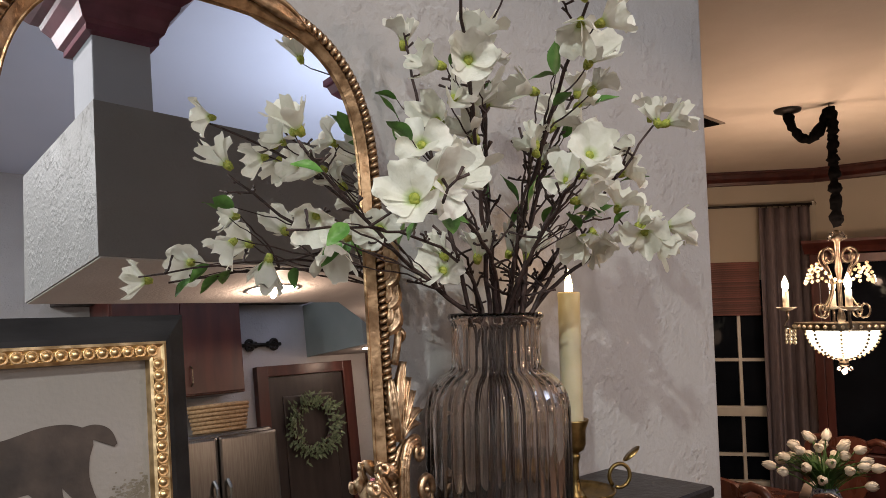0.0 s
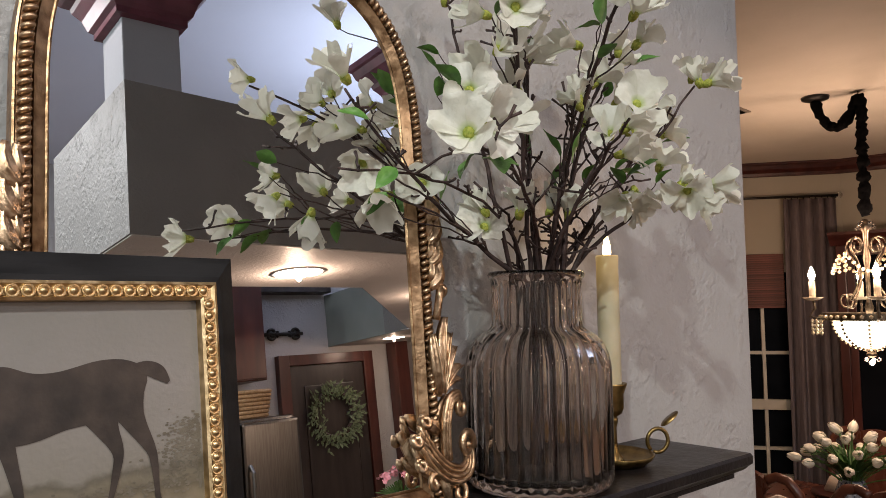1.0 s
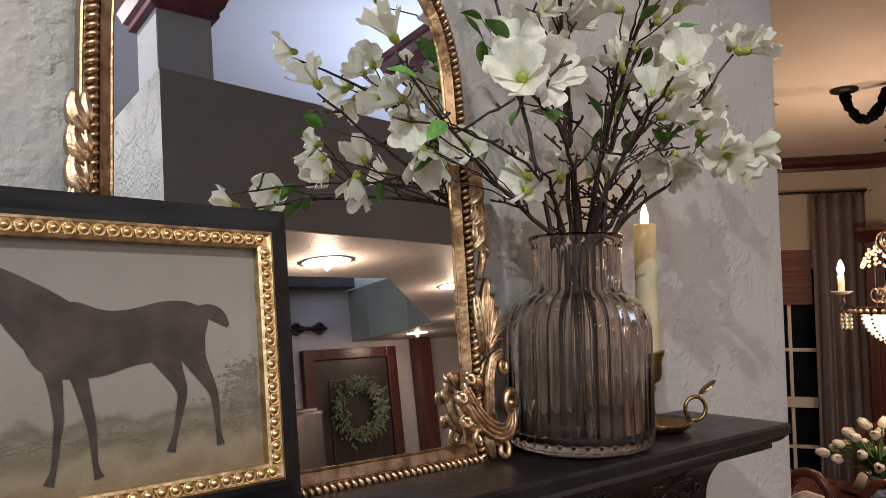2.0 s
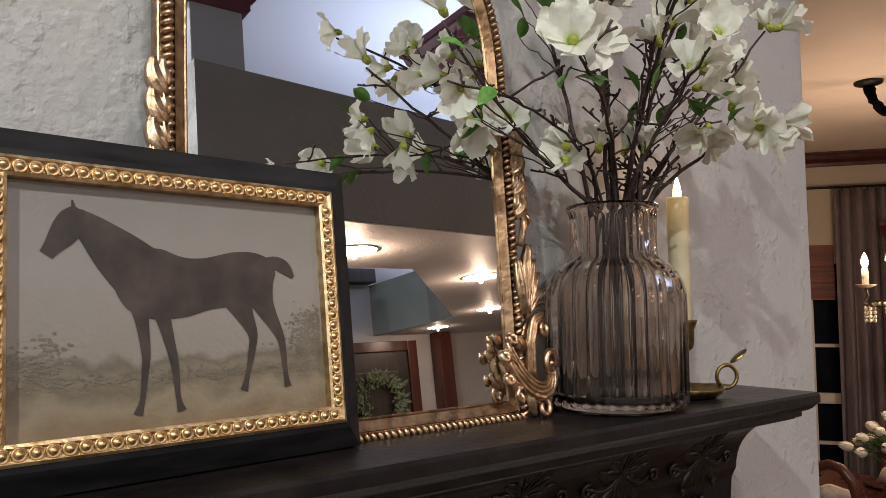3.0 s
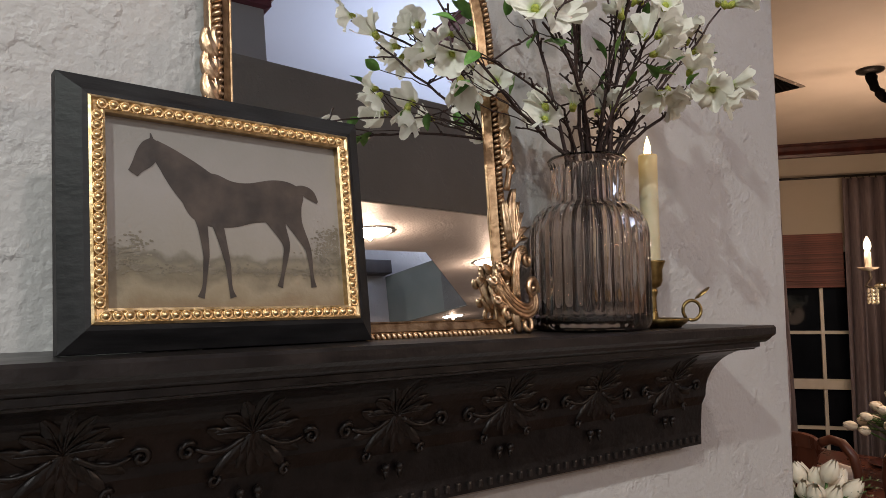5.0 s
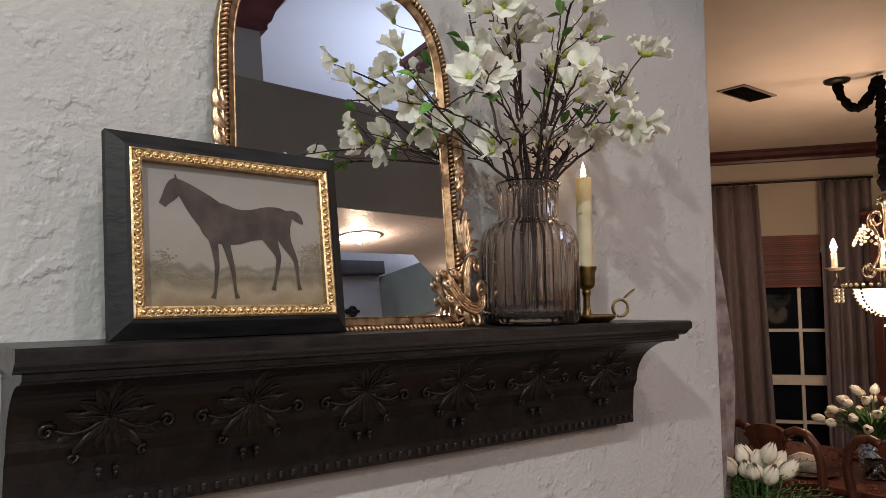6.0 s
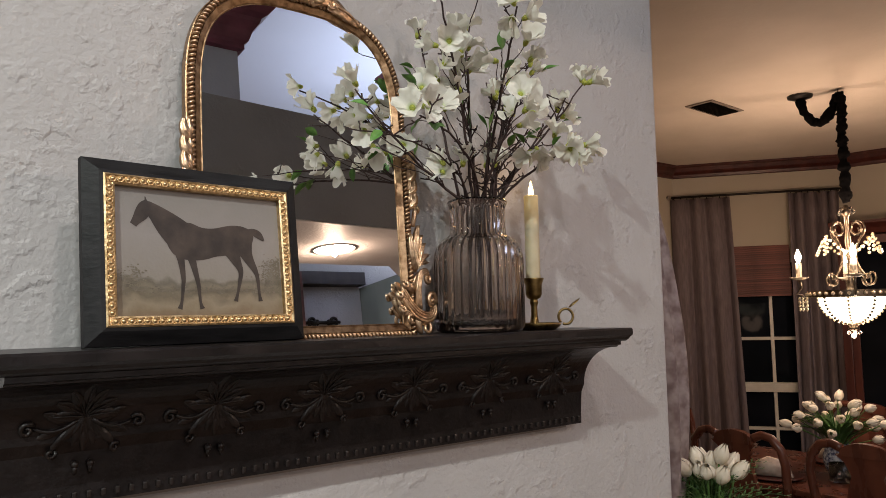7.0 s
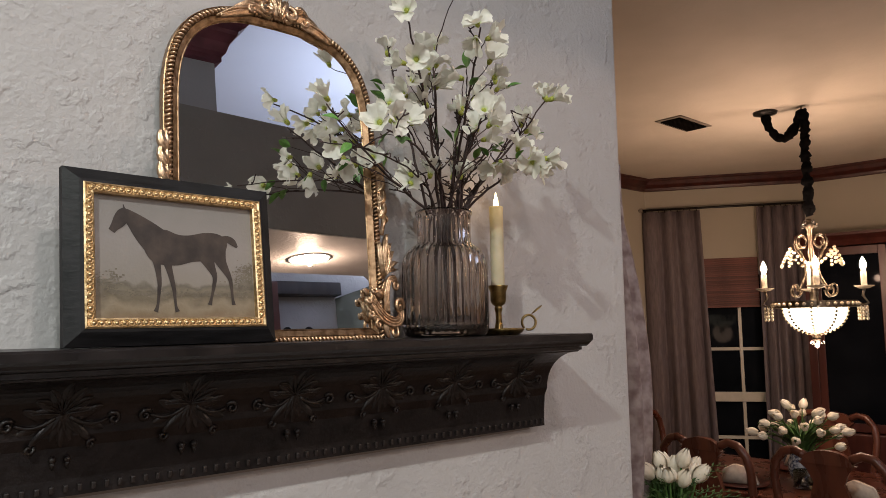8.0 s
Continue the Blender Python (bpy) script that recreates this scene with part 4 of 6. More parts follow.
branch(11, (0.408, -0.19, 1.922), [(0.417, -0.203, 1.921, 7, aim(0.95, -0.05, 0.2)), (0.392, -0.19, 1.912, 2, aim(-0.1, -0.75, 0.5)), (0.400, -0.18, 1.925, 3, aim(0.3, 0.5, 0.3)), (0.405, -0.20, 1.905, 1, aim(0.5, -0.6, 0.4)), (0.385, -0.165, 1.945, 0, aim(0.2, 0.7, 0.4))], [(0.385, -0.17, 1.936, 0, aim(0.4, 0.6, 0.5))], (0.03, 0.0, 0.015), 9)
branch(12, (0.352, -0.155, 1.920), [(0.348, -0.158, 1.910, 5, aim(0.1, -0.8, 0.35)), (0.365, -0.15, 1.905, 0, aim(0.5, -0.6, 0.3)), (0.330, -0.155, 1.905, 4, aim(-0.5, -0.5, 0.4))], [], (0.02, 0.0, 0.01), 9)
branch(13, (0.240, -0.085, 1.890), [(0.238, -0.102, 1.892, 4, aim(0.1, 0.9, 0.3)), (0.218, -0.072, 1.878, 5, aim(-0.3, 0.3, 0.7)), (0.215, -0.075, 1.895, 3, aim(-0.5, 0.8, 0.2))], [], (0.0, 0.0, 0.0), 7)
branch(14, (0.298, -0.112, 1.892), [(0.292, -0.119, 1.894, 1, aim(0.2, 0.9, 0.3)), (0.305, -0.085, 1.900, 4, aim(0.4, 0.8, 0.2))], [(0.30, -0.10, 1.935, 1, aim(0.1, 1.0, 0.2))], (0, 0, 0), 8)
# towards the room
branch(15, (0.050, -0.240, 1.905), [(0.028, -0.252, 1.910, 6, aim(-0.35, 0.2, 0.9)), (0.097, -0.182, 1.965, 2, aim(-0.1, 0.0, 1.0)), (0.120, -0.195, 1.940, 7, aim(0.3, 0.3, 0.7)), (0.152, -0.17, 1.952, 1, aim(0.4, 0.6, 0.4)), (0.070, -0.23, 1.925, 5, aim(0.6, 0.1, 0.6))],
       [(0.088, -0.22, 1.900, 2, aim(0.1, -0.5, 0.7)), (0.10, -0.21, 1.905, 2, aim(0.7, -0.3, 0.5)), (0.075, -0.18, 1.975, 1, aim(-0.6, 0.4, 0.5)), (0.055, -0.22, 1.895, 1, aim(-0.4, -0.6, 0.5))], (0.05, 0.03, 0.045), 9)
branch(16, (0.395, -0.10, 1.965), [], [(0.34, -0.11, 1.94, 1, aim(0.3, 0.6, 0.6))], (-0.01, 0, 0), 18)
branch(17, (0.232, -0.11, 1.985), [], [], (0, 0, 0), 18)
branch(18, (0.325, -0.13, 2.005), [(0.318, -0.12, 1.99, 3, aim(0.3, 0.8, 0.3))], [(0.325, -0.12, 1.975, 0, aim(0.6, 0.4, 0.5))], (0, 0, 0.02), 20)
branch(19, (-0.010, -0.165, 1.895), [], [(0.04, -0.15, 1.895, 1, aim(-0.4, -0.5, 0.5))], (0.06, 0.03, 0.055), 16, 0.0022)


# ---- carvings on the mantel ----
def palmette(x):
    """A fan of leaves over a pendant husk with curling sprays, carved on the cove."""
    bm = bmesh.new()

    def strand(pts, w0, w1, high=0.003):
        n = len(pts)
        tube(bm, [(px, face_y(pz) - high * math.sin(math.pi * (0.1 + 0.8 * k / (n - 1))) + 0.001, pz) for k, (px, pz) in enumerate(pts)], [w0 + (w1 - w0) * k / (n - 1) for k in range(n)], 6)

    def leaf(p0, p1, p2, w, high=0.003):
        pts = bez(p0, p1, p2, 7)
        rows = []
        for k, (px, pz) in enumerate(pts):
            t = k / 7
            q0, q1 = pts[max(0, k - 1)], pts[min(7, k + 1)]
            d = Vector((q1[0] - q0[0], q1[1] - q0[1])).normalized()
            ww = w * (0.2 + math.sin(math.pi * (0.1 + 0.85 * t)))
            rows.append([bm.verts.new((px - d.y * ww * o, face_y(pz + d.x * ww * o) - high * hh * (0.35 + math.sin(math.pi * t * 0.9)), pz + d.x * ww * o)) for o, hh in ((-1, -0.3), (-0.7, 0.6), (0, 0.3), (0.7, 0.6), (1, -0.3))])
        for p, q in zip(rows, rows[1:]):
            for k in range(4):
                bm.faces.new((p[k], p[k + 1], q[k + 1], q[k]))

    # upper fan of round-tipped leaves, the middle one tallest, each with a rib
    c = (x, 1.541)
    for k in range(-3, 4):
        a = k * 0.47
        L = (0.040, 0.036, 0.034, 0.036)[abs(k)]
        mid = (c[0] + 0.55 * L * math.sin(a), c[1] + 0.6 * L * math.cos(a))
        end = (c[0] + L * math.sin(a * 1.08) * 1.1, c[1] + L * math.cos(a * 1.08))
        leaf(c, mid, end, 0.0066, 0.0042)
        strand(bez(c, mid, end, 7), 0.0012, 0.0007, 0.0046)
    # lower drooping fan
    for k in range(-2, 3):
        leaf((x, 1.541), (x + k * 0.006, 1.526), (x + k * 0.0115, 1.502 + 0.0065 * abs(k)), 0.0052, 0.0040)
    # side sprays that end in rosettes
    for s in (-1, 1):
        strand(bez((x + s * 0.008, 1.538), (x + s * 0.030, 1.520), (x + s * 0.052, 1.532), 10), 0.0030, 0.0022, 0.004)
        leaf((x + s * 0.020, 1.532), (x + s * 0.032, 1.546), (x + s * 0.044, 1.548), 0.0052, 0.004)
        leaf((x + s * 0.022, 1.528), (x + s * 0.036, 1.526), (x + s * 0.048, 1.520), 0.0050, 0.004)
        leaf((x + s * 0.014, 1.528), (x + s * 0.026, 1.516), (x + s * 0.033, 1.506), 0.0046, 0.004)
        strand(scroll((x + s * 0.059, 1.531), 0.0085, 0.0015, 1.3, 2.6 if s > 0 else 0.5, -s, 12), 0.0032, 0.0018, 0.004)
        strand(scroll((x + s * 0.034, 1.502), 0.006, 0.0015, 1.1, 0.5, s, 9), 0.0026, 0.0016, 0.004)
    for v in bm.verts:
        v.co.z -= 1.44
    return pieces("palmette", bm, ORNAMENT, MANTEL, "carved_leaf", "carved palmette")


FIRST = palmette(-0.295)
for k in range(1, 6):
    o = again(FIRST, "palmette", pose(0.1565 * k, 0, 0), MANTEL)
    for ch in list(FIRST.children):
        again(ch, "carved_leaf", Matrix(), o)
bm = bmesh.new()
lathe(bm, [(0.0018, 0.0), (0.0044, 0.002), (0.0046, 0.005), (0.003, 0.0078), (0, 0.0085)], 8, m=pose(0, 0, 0, 90))
tube(bm, [(0, -0.003, -0.002), (0, -0.004, -0.007), (0, -0.003, -0.012)], [0.0036, 0.0028, 0.0010], 7)
STUD = part("stud", bm, ORNAMENT, MANTEL, smooth=True)
STUD.matrix_basis = pose(-0.303, face_y(1.487) + 0.001, 1.487 - 1.44)
for k in range(6):
    for s in (-1, 1):
        if k or s > 0:
            again(STUD, "stud", pose(-0.295 + 0.1565 * k + s * 0.0085, face_y(1.487) + 0.001, 1.487 - 1.44), MANTEL)
bm = boxed(-0.0027, 0.0027, -0.005, 0.001, -0.0045, 0.0045, bevel=0.0016)
DENT = part("dentil", bm, ORNAMENT, MANTEL)
nd = 61
DENT.matrix_basis = pose(X0 + 0.012, -0.031, 1.4505 - 1.44)
for k in range(1, nd):
    again(DENT, "dentil", pose(X0 + 0.012 + (X1 - X0 - 0.03) * k / (nd - 1), -0.031, 1.4505 - 1.44), MANTEL)


# ---- plain dark shapes on the painting ----
def paint_shapes():
    """A dark flat silhouette in plain rounded forms, and low brush marks."""
    u0, w, z0, h = -PW, 2 * PW, PZ0, PZ1 - PZ0
    shapes = []

    def at(a, b):
        return (u0 + a * w, z0 + (1 - b) * h)

    def limb(points, n=7):
        """A smooth tapering shape along (a, b, width) stations."""
        st = [(*at(a, b), ww) for a, b, ww in points]
        st = [st[0]] + st + [st[-1]]
        fine = []
        for p0, p1, p2, p3 in zip(st, st[1:], st[2:], st[3:]):
            for k in range(n):
                t = k / n
                fine.append([0.5 * (2 * q1 + (q2 - q0) * t + (2 * q0 - 5 * q1 + 4 * q2 - q3) * t * t + (3 * q1 - q0 - 3 * q2 + q3) * t ** 3) for q0, q1, q2, q3 in zip(p0, p1, p2, p3)])
        fine.append(list(st[-1]))
        L, R = [], []
        for i, p in enumerate(fine):
            q0, q1 = fine[max(0, i - 1)], fine[min(len(fine) - 1, i + 1)]
            dx, dz = q1[0] - q0[0], q1[1] - q0[1]
            d = math.hypot(dx, dz) or 1
            L.append((p[0] - dz / d * p[2] / 2, p[1] + dx / d * p[2] / 2))
            R.append((p[0] + dz / d * p[2] / 2, p[1] - dx / d * p[2] / 2))
        return list(zip(L, R))

    shapes.append(limb([(0.300, 0.345, 0.020), (0.345, 0.37, 0.040), (0.405, 0.40, 0.047), (0.485, 0.415, 0.042), (0.575, 0.40, 0.036), (0.688, 0.375, 0.039), (0.758, 0.375, 0.038), (0.792, 0.375, 0.031), (0.816, 0.385, 0.012)]))
    shapes.append(limb([(0.180, 0.13, 0.012), (0.235, 0.195, 0.022), (0.300, 0.28, 0.033), (0.372, 0.37, 0.040)]))
    shapes.append(limb([(0.192, 0.10, 0.008), (0.175, 0.145, 0.0165), (0.150, 0.205, 0.0165), (0.120, 0.262, 0.0105), (0.104, 0.295, 0.0085)]))
    shapes.append(limb([(0.182, 0.13, 0.005), (0.173, 0.065, 0.001)]))
    shapes.append(limb([(0.350, 0.45, 0.015), (0.365, 0.56, 0.0090), (0.375, 0.70, 0.0058), (0.372, 0.76, 0.0048), (0.362, 0.88, 0.0034), (0.348, 0.945, 0.0062)]))
    shapes.append(limb([(0.415, 0.48, 0.014), (0.435, 0.58, 0.0090), (0.458, 0.72, 0.0058), (0.464, 0.78, 0.0048), (0.470, 0.89, 0.0034), (0.480, 0.945, 0.0062)]))
    shapes.append(limb([(0.665, 0.40, 0.036), (0.695, 0.52, 0.0165), (0.728, 0.63, 0.0075), (0.720, 0.72, 0.0052), (0.702, 0.82, 0.0036), (0.688, 0.885, 0.0060)]))
    shapes.append(limb([(0.745, 0.38, 0.032), (0.775, 0.50, 0.0165), (0.825, 0.63, 0.0075), (0.838, 0.70, 0.0052), (0.844, 0.82, 0.0036), (0.850, 0.885, 0.0060)]))
    shapes.append(limb([(0.788, 0.300, 0.009), (0.828, 0.295, 0.010), (0.863, 0.318, 0.010), (0.893, 0.362, 0.003)]))
    for k, outline in enumerate(shapes):
        bm = bmesh.new()
        rows = [[bm.verts.new((a, 0.0026 - 0.00004 * k, b)) for a, b in pair] for pair in outline]
        for p, q in zip(rows, rows[1:]):
            bm.faces.new((p[0], p[1], q[1], q[0]))
        part("painted_shape", bm, PAINT_DARK, PICTURE, "plain dark brown painted form")
    bm = bmesh.new()
    rng = random.Random(4)
    for cx, cy, n, r in ((0.93, 0.68, 330, 0.010), (0.97, 0.58, 200, 0.007), (0.07, 0.74, 170, 0.008), (0.12, 0.66, 60, 0.005), (0.35, 0.79, 260, 0.06), (0.75, 0.80, 200, 0.05)):
        c = at(cx, cy)
        for _ in range(n):
            x = min(PW - 0.003, max(-PW + 0.003, c[0] + rng.gauss(0, r)))
            z = c[1] + rng.gauss(0, min(r, 0.010) * (0.8 if r < 0.02 else 0.22))
            s = rng.uniform(0.0006, 0.0018)
            vs = [bm.verts.new((min(PW, max(-PW, x + s * math.cos(t) * rng.uniform(0.6, 1.2))), 0.0027 - rng.uniform(0, 0.0002), z + 0.55 * s * math.sin(t))) for t in [k * 1.05 for k in range(6)]]
            bm.faces.new(vs)
    tagged(part("brushwork", bm, SHRUB, PICTURE, "dull olive brush marks"), kind="stuff")


SHRUB = mat("olive_paint", (0.105, 0.088, 0.064), (0.165, 0.142, 0.112), 60, 0.6)
paint_shapes()


# ---- dining room ----
WHITE_TRIM = mat("cream_trim_paint", (0.5, 0.45, 0.37), (0.58, 0.53, 0.44), 10, 0.4, bump=0.05)
NIGHT_GLASS = mat("dark_pane", (0.004, 0.005, 0.007), (0.008, 0.009, 0.012), 3, 0.05, spec=0.03)
CURTAIN = mat("taupe_curtain", (0.125, 0.099, 0.104), (0.175, 0.142, 0.148), 30, 0.85, bump=0.3, bscale=300, stretch=(3, 3, 0.4))
PATTERN = mat("patterned_drape", (0.2, 0.15, 0.15), (0.4, 0.35, 0.35), 28, 0.8, bump=0.25, bscale=200, detail=2)
BLIND = mat("woven_wood_blind", (0.075, 0.024, 0.018), (0.17, 0.06, 0.042), 30, 0.6, bump=0.4, bscale=120, stretch=(0.3, 1, 6), island=0.3)
IRON = mat("dark_iron", (0.018, 0.016, 0.015), (0.035, 0.03, 0.027), 30, 0.45, 0.6, bump=0.1)
BRONZE = mat("antique_bronze", (0.09, 0.07, 0.052), (0.24, 0.19, 0.14), 40, 0.38, 1.0, bump=0.1, rvar=0.1)
SLEEVE_CLOTH = mat("black_velvet_sleeve", (0.002, 0.002, 0.0023), (0.005, 0.0047, 0.005), 60, 0.95, bump=0.6, bscale=110, spec=0.04)
CRYSTAL = glass("crystal", (0.97, 0.95, 0.92), 0.02, 1.55)
BULB = glow("bulb_glow", (1.0, 0.80, 0.52), 40)
BOWL_GLOW = glow("alabaster_glow", (1.0, 0.87, 0.66), 4.5)
CANDLE_SLEEVE = mat("ivory_sleeve", (0.78, 0.70, 0.56), (0.84, 0.77, 0.63), 20, 0.5)
TULIP = mat("tulip_petal", (0.78, 0.7, 0.56), (0.86, 0.8, 0.68), 60, 0.5, bump=0.15, bscale=120, island=0.08)
STALK = mat("tulip_stalk", (0.045, 0.11, 0.025), (0.10, 0.2, 0.05), 40, 0.5, island=0.3)
GRASSY = mat("fern_green", (0.03, 0.075, 0.018), (0.075, 0.15, 0.04), 60, 0.6)
LINEN = mat("cream_linen", (0.55, 0.47, 0.4), (0.66, 0.58, 0.5), 40, 0.85, bump=0.25, bscale=250)
BLUE_CHINA = mat("blue_white_china", (0.02, 0.03, 0.09), (0.5, 0.52, 0.56), 70, 0.2, detail=3)
VENT_METAL = mat("vent_metal", (0.2, 0.17, 0.14), (0.26, 0.22, 0.18), 20, 0.5)


def bay(u, v, z, rz=0):
    """A pose on the bay wall: u along it, v out of the room, z up."""
    return BAY_M @ pose(u, v, z, 0, 0, rz)


def window():
    u0, u1, z0, z1 = WIN
    thing = empty("window_1", "cream sash window with white muntins and dark night panes", "window", kind="structure", m=bay(0, 0, 0))
    bm = bmesh.new()
    for a in ((u0, u0 + 0.05, z0, z1), (u1 - 0.05, u1, z0, z1), (u0 + 0.05, u1 - 0.05, z1 - 0.05, z1), (u0 + 0.05, u1 - 0.05, z0, z0 + 0.06)):
        box(bm, a[0], a[1], 0.02, 0.11, a[2], a[3], 0.004)
    part("window_frame", bm, WHITE_TRIM, thing)
    part("meeting_rail", boxed(u0 + 0.05, u1 - 0.05, 0.03, 0.09, 0.985, 1.06, 0.004), WHITE_TRIM, thing)
    um = 0.708
    for z in (0.70, 1.407):
        part("muntin", boxed(u0 + 0.05, u1 - 0.05, 0.045, 0.07, z - 0.012, z + 0.012), WHITE_TRIM, thing)
    part("muntin", boxed(um - 0.012, um + 0.012, 0.042, 0.072, 0.51, 0.985), WHITE_TRIM, thing)
    part("muntin", boxed(um - 0.012, um + 0.012, 0.042, 0.072, 1.06, z1 - 0.05), WHITE_TRIM, thing)
    part("pane", boxed(u0 + 0.04, u1 - 0.04, 0.076, 0.082, z0 + 0.05, z1 - 0.04), NIGHT_GLASS, thing, "dark glass with the night outside")
    part("window_sill", boxed(u0 - 0.04, u1 + 0.04, -0.06, 0.02, z0 - 0.03, z0 - 0.002, 0.004), WHITE_TRIM, thing)


window()


def blind():
    thing = empty("woven_blind", "reddish brown woven wood blind pulled up over the window", "blind", m=bay(0, 0, 0))
    bm = boxed(0.44, 0.86, -0.022, -0.004, 0, 0.017, 0.003)
    for v in bm.verts:
        v.co.z -= 0.008
    s = part("slat", bm, BLIND, thing)
    n = 24
    s.matrix_basis = pose(0, 0, 1.75)
    for k in range(1, n):
        again(s, "slat", pose(0, -0.003 * (k % 2) - (0.012 if k in (3, 7, 11) else 0), 1.75 + 0.0168 * k), thing)


blind()


def curtain(u0, u1, spread, seed, z0, z1, label):
    """A pleated panel, gathered at the top, falling in folds."""
    rng = random.Random(seed)
    thing = empty("curtain", label, "curtain", "taupe curtains", m=bay(u0, 0, 0))
    bm = bmesh.new()
    n, rows = 90, 14
    folds = 4.0
    ph = [rng.uniform(0, 6) for _ in range(4)]
    grid = []
    for r in range(rows + 1):
        t = r / rows
        z = z1 + (z0 - z1) * t
        row = []
        for k in range(n + 1):
            s = k / n
            amp = 0.022 + 0.022 * t
            a = 2 * math.pi * folds * s + 1.6 * math.sin(4.2 * s + ph[0]) + 0.7 * math.sin(9 * s + ph[2] + 0.8 * t)
            y = amp * math.sin(a) + 0.4 * amp * math.sin(2.3 * a + ph[1] + 2 * t) * t
            x = (u1 - u0) * s + spread * t * (s if spread > 0 else 1 - s) * (1 if spread > 0 else 1) + 0.006 * math.cos(a)
            row.append(bm.verts.new((x, -0.075 + y, z)))
        grid.append(row)
    for a, b in zip(grid, grid[1:]):
        for k in range(n):
            bm.faces.new((a[k], a[k + 1], b[k + 1], b[k]))
    ob = part("panel", bm, CURTAIN, thing, smooth=True)
    so = ob.modifiers.new("cloth", "SOLIDIFY")
    so.thickness = 0.003
    ring = None
    for k in range(9):
        x = (u1 - u0) * (k + 0.5) / 9
        if ring is None:
            ring = part("ring", tube(bmesh.new(), [(0, -0.09, -0.01), (0, -0.08, 0.02), (0, -0.066, -0.005)], 0.003, 5), IRON, thing)
            ring.matrix_basis = pose(x, 0, z1)
        else:
            again(ring, "ring", pose(x, 0, z1), thing)


curtain(-0.02, 0.43, 0.07, 3, 0.02, 2.545, "long taupe curtain hanging in folds beside the window")
curtain(0.86, 1.23, -0.02, 5, 0.02, 2.545, "long taupe curtain hanging in folds beside the window")
rod = empty("curtain_rod", "dark iron curtain rod over the window", "curtain rod", m=bay(0, 0, 2.562))
part("pole", tube(bmesh.new(), [(-0.02, -0.078, 0), (1.24, -0.078, 0)], 0.009, 10), IRON, rod, smooth=True)
for u in (-0.035, 1.25):
    bm = bmesh.new()
    bmesh.ops.create_uvsphere(bm, u_segments=12, v_segments=8, radius=0.02, matrix=Matrix.Translation((u, -0.078, 0)))
    part("finial", bm, CRYSTAL, rod, "clear glass ball finial", smooth=True)
for u in (0.0, 1.22):
    part("bracket", boxed(u - 0.008, u + 0.008, -0.075, -0.001, -0.02, 0.0), IRON, rod)


def drape():
    """A gathered patterned drape held back at the wall's end."""
    thing = empty("patterned_drape", "gathered lavender and cream patterned drape beside the wall", "drape", m=pose(1.232, 0.30, 0.90))
    bm = bmesh.new()
    rows = []
    for r in range(15):
        t = r / 14
        z = 0.02 + 1.18 * t
        rad = 0.045 + 0.055 * math.sin(math.pi * min(1, t * 1.15)) ** 0.9
        rows.append([bm.verts.new(((rad * (1 + 0.14 * math.sin(7 * a + 3 * t))) * math.cos(a), rad * (1 + 0.14 * math.sin(7 * a + 3 * t)) * math.sin(a), z)) for a in [2 * math.pi * k / 56 for k in range(56)]])
    for a, b in zip(rows, rows[1:]):
        for k in range(56):
            bm.faces.new((a[k], a[(k + 1) % 56], b[(k + 1) % 56], b[k]))
    bm.faces.new(rows[0])
    bm.faces.new(rows[-1])
    part("cloth", bm, PATTERN, thing, smooth=True)
    part("pole", tube(bmesh.new(), [(0, 0, -0.90), (0, 0, 1.93)], 0.009, 8), IRON, thing)


drape()


def ceiling_vent():
    thing = empty("ceiling_vent", "painted metal air vent in the dining room ceiling", "vent", m=pose(3.42, 1.345, DINING_Z - 0.001, 0, 0, 2))
    bm = bmesh.new()
    w, h = 0.18, 0.085
    for a in ((-w, w, h - 0.02, h), (-w, w, -h, -h + 0.02), (-w, -w + 0.02, -h + 0.02, h - 0.02), (w - 0.02, w, -h + 0.02, h - 0.02)):
        box(bm, a[0], a[1], a[2], a[3], -0.006, 0)
    part("frame", bm, VENT_METAL, thing)
    # Black sheet put in for the shade of the duct between the slats.
    part("backing", boxed(-w + 0.02, w - 0.02, -h + 0.02, h - 0.02, -0.003, 0.0), IRON, thing)
    s = part("slat", boxed(-0.0012, 0.0012, -h + 0.02, h - 0.02, -0.006, 0.006), IRON, thing)
    for k in range(14):
        m = pose(-w + 0.034 + 0.0225 * k, 0, -0.009, 0, 30)
        if k == 0:
            s.matrix_basis = m
        else:
            again(s, "slat", m, thing)


ceiling_vent()

CX, CY = 3.642, 0.744


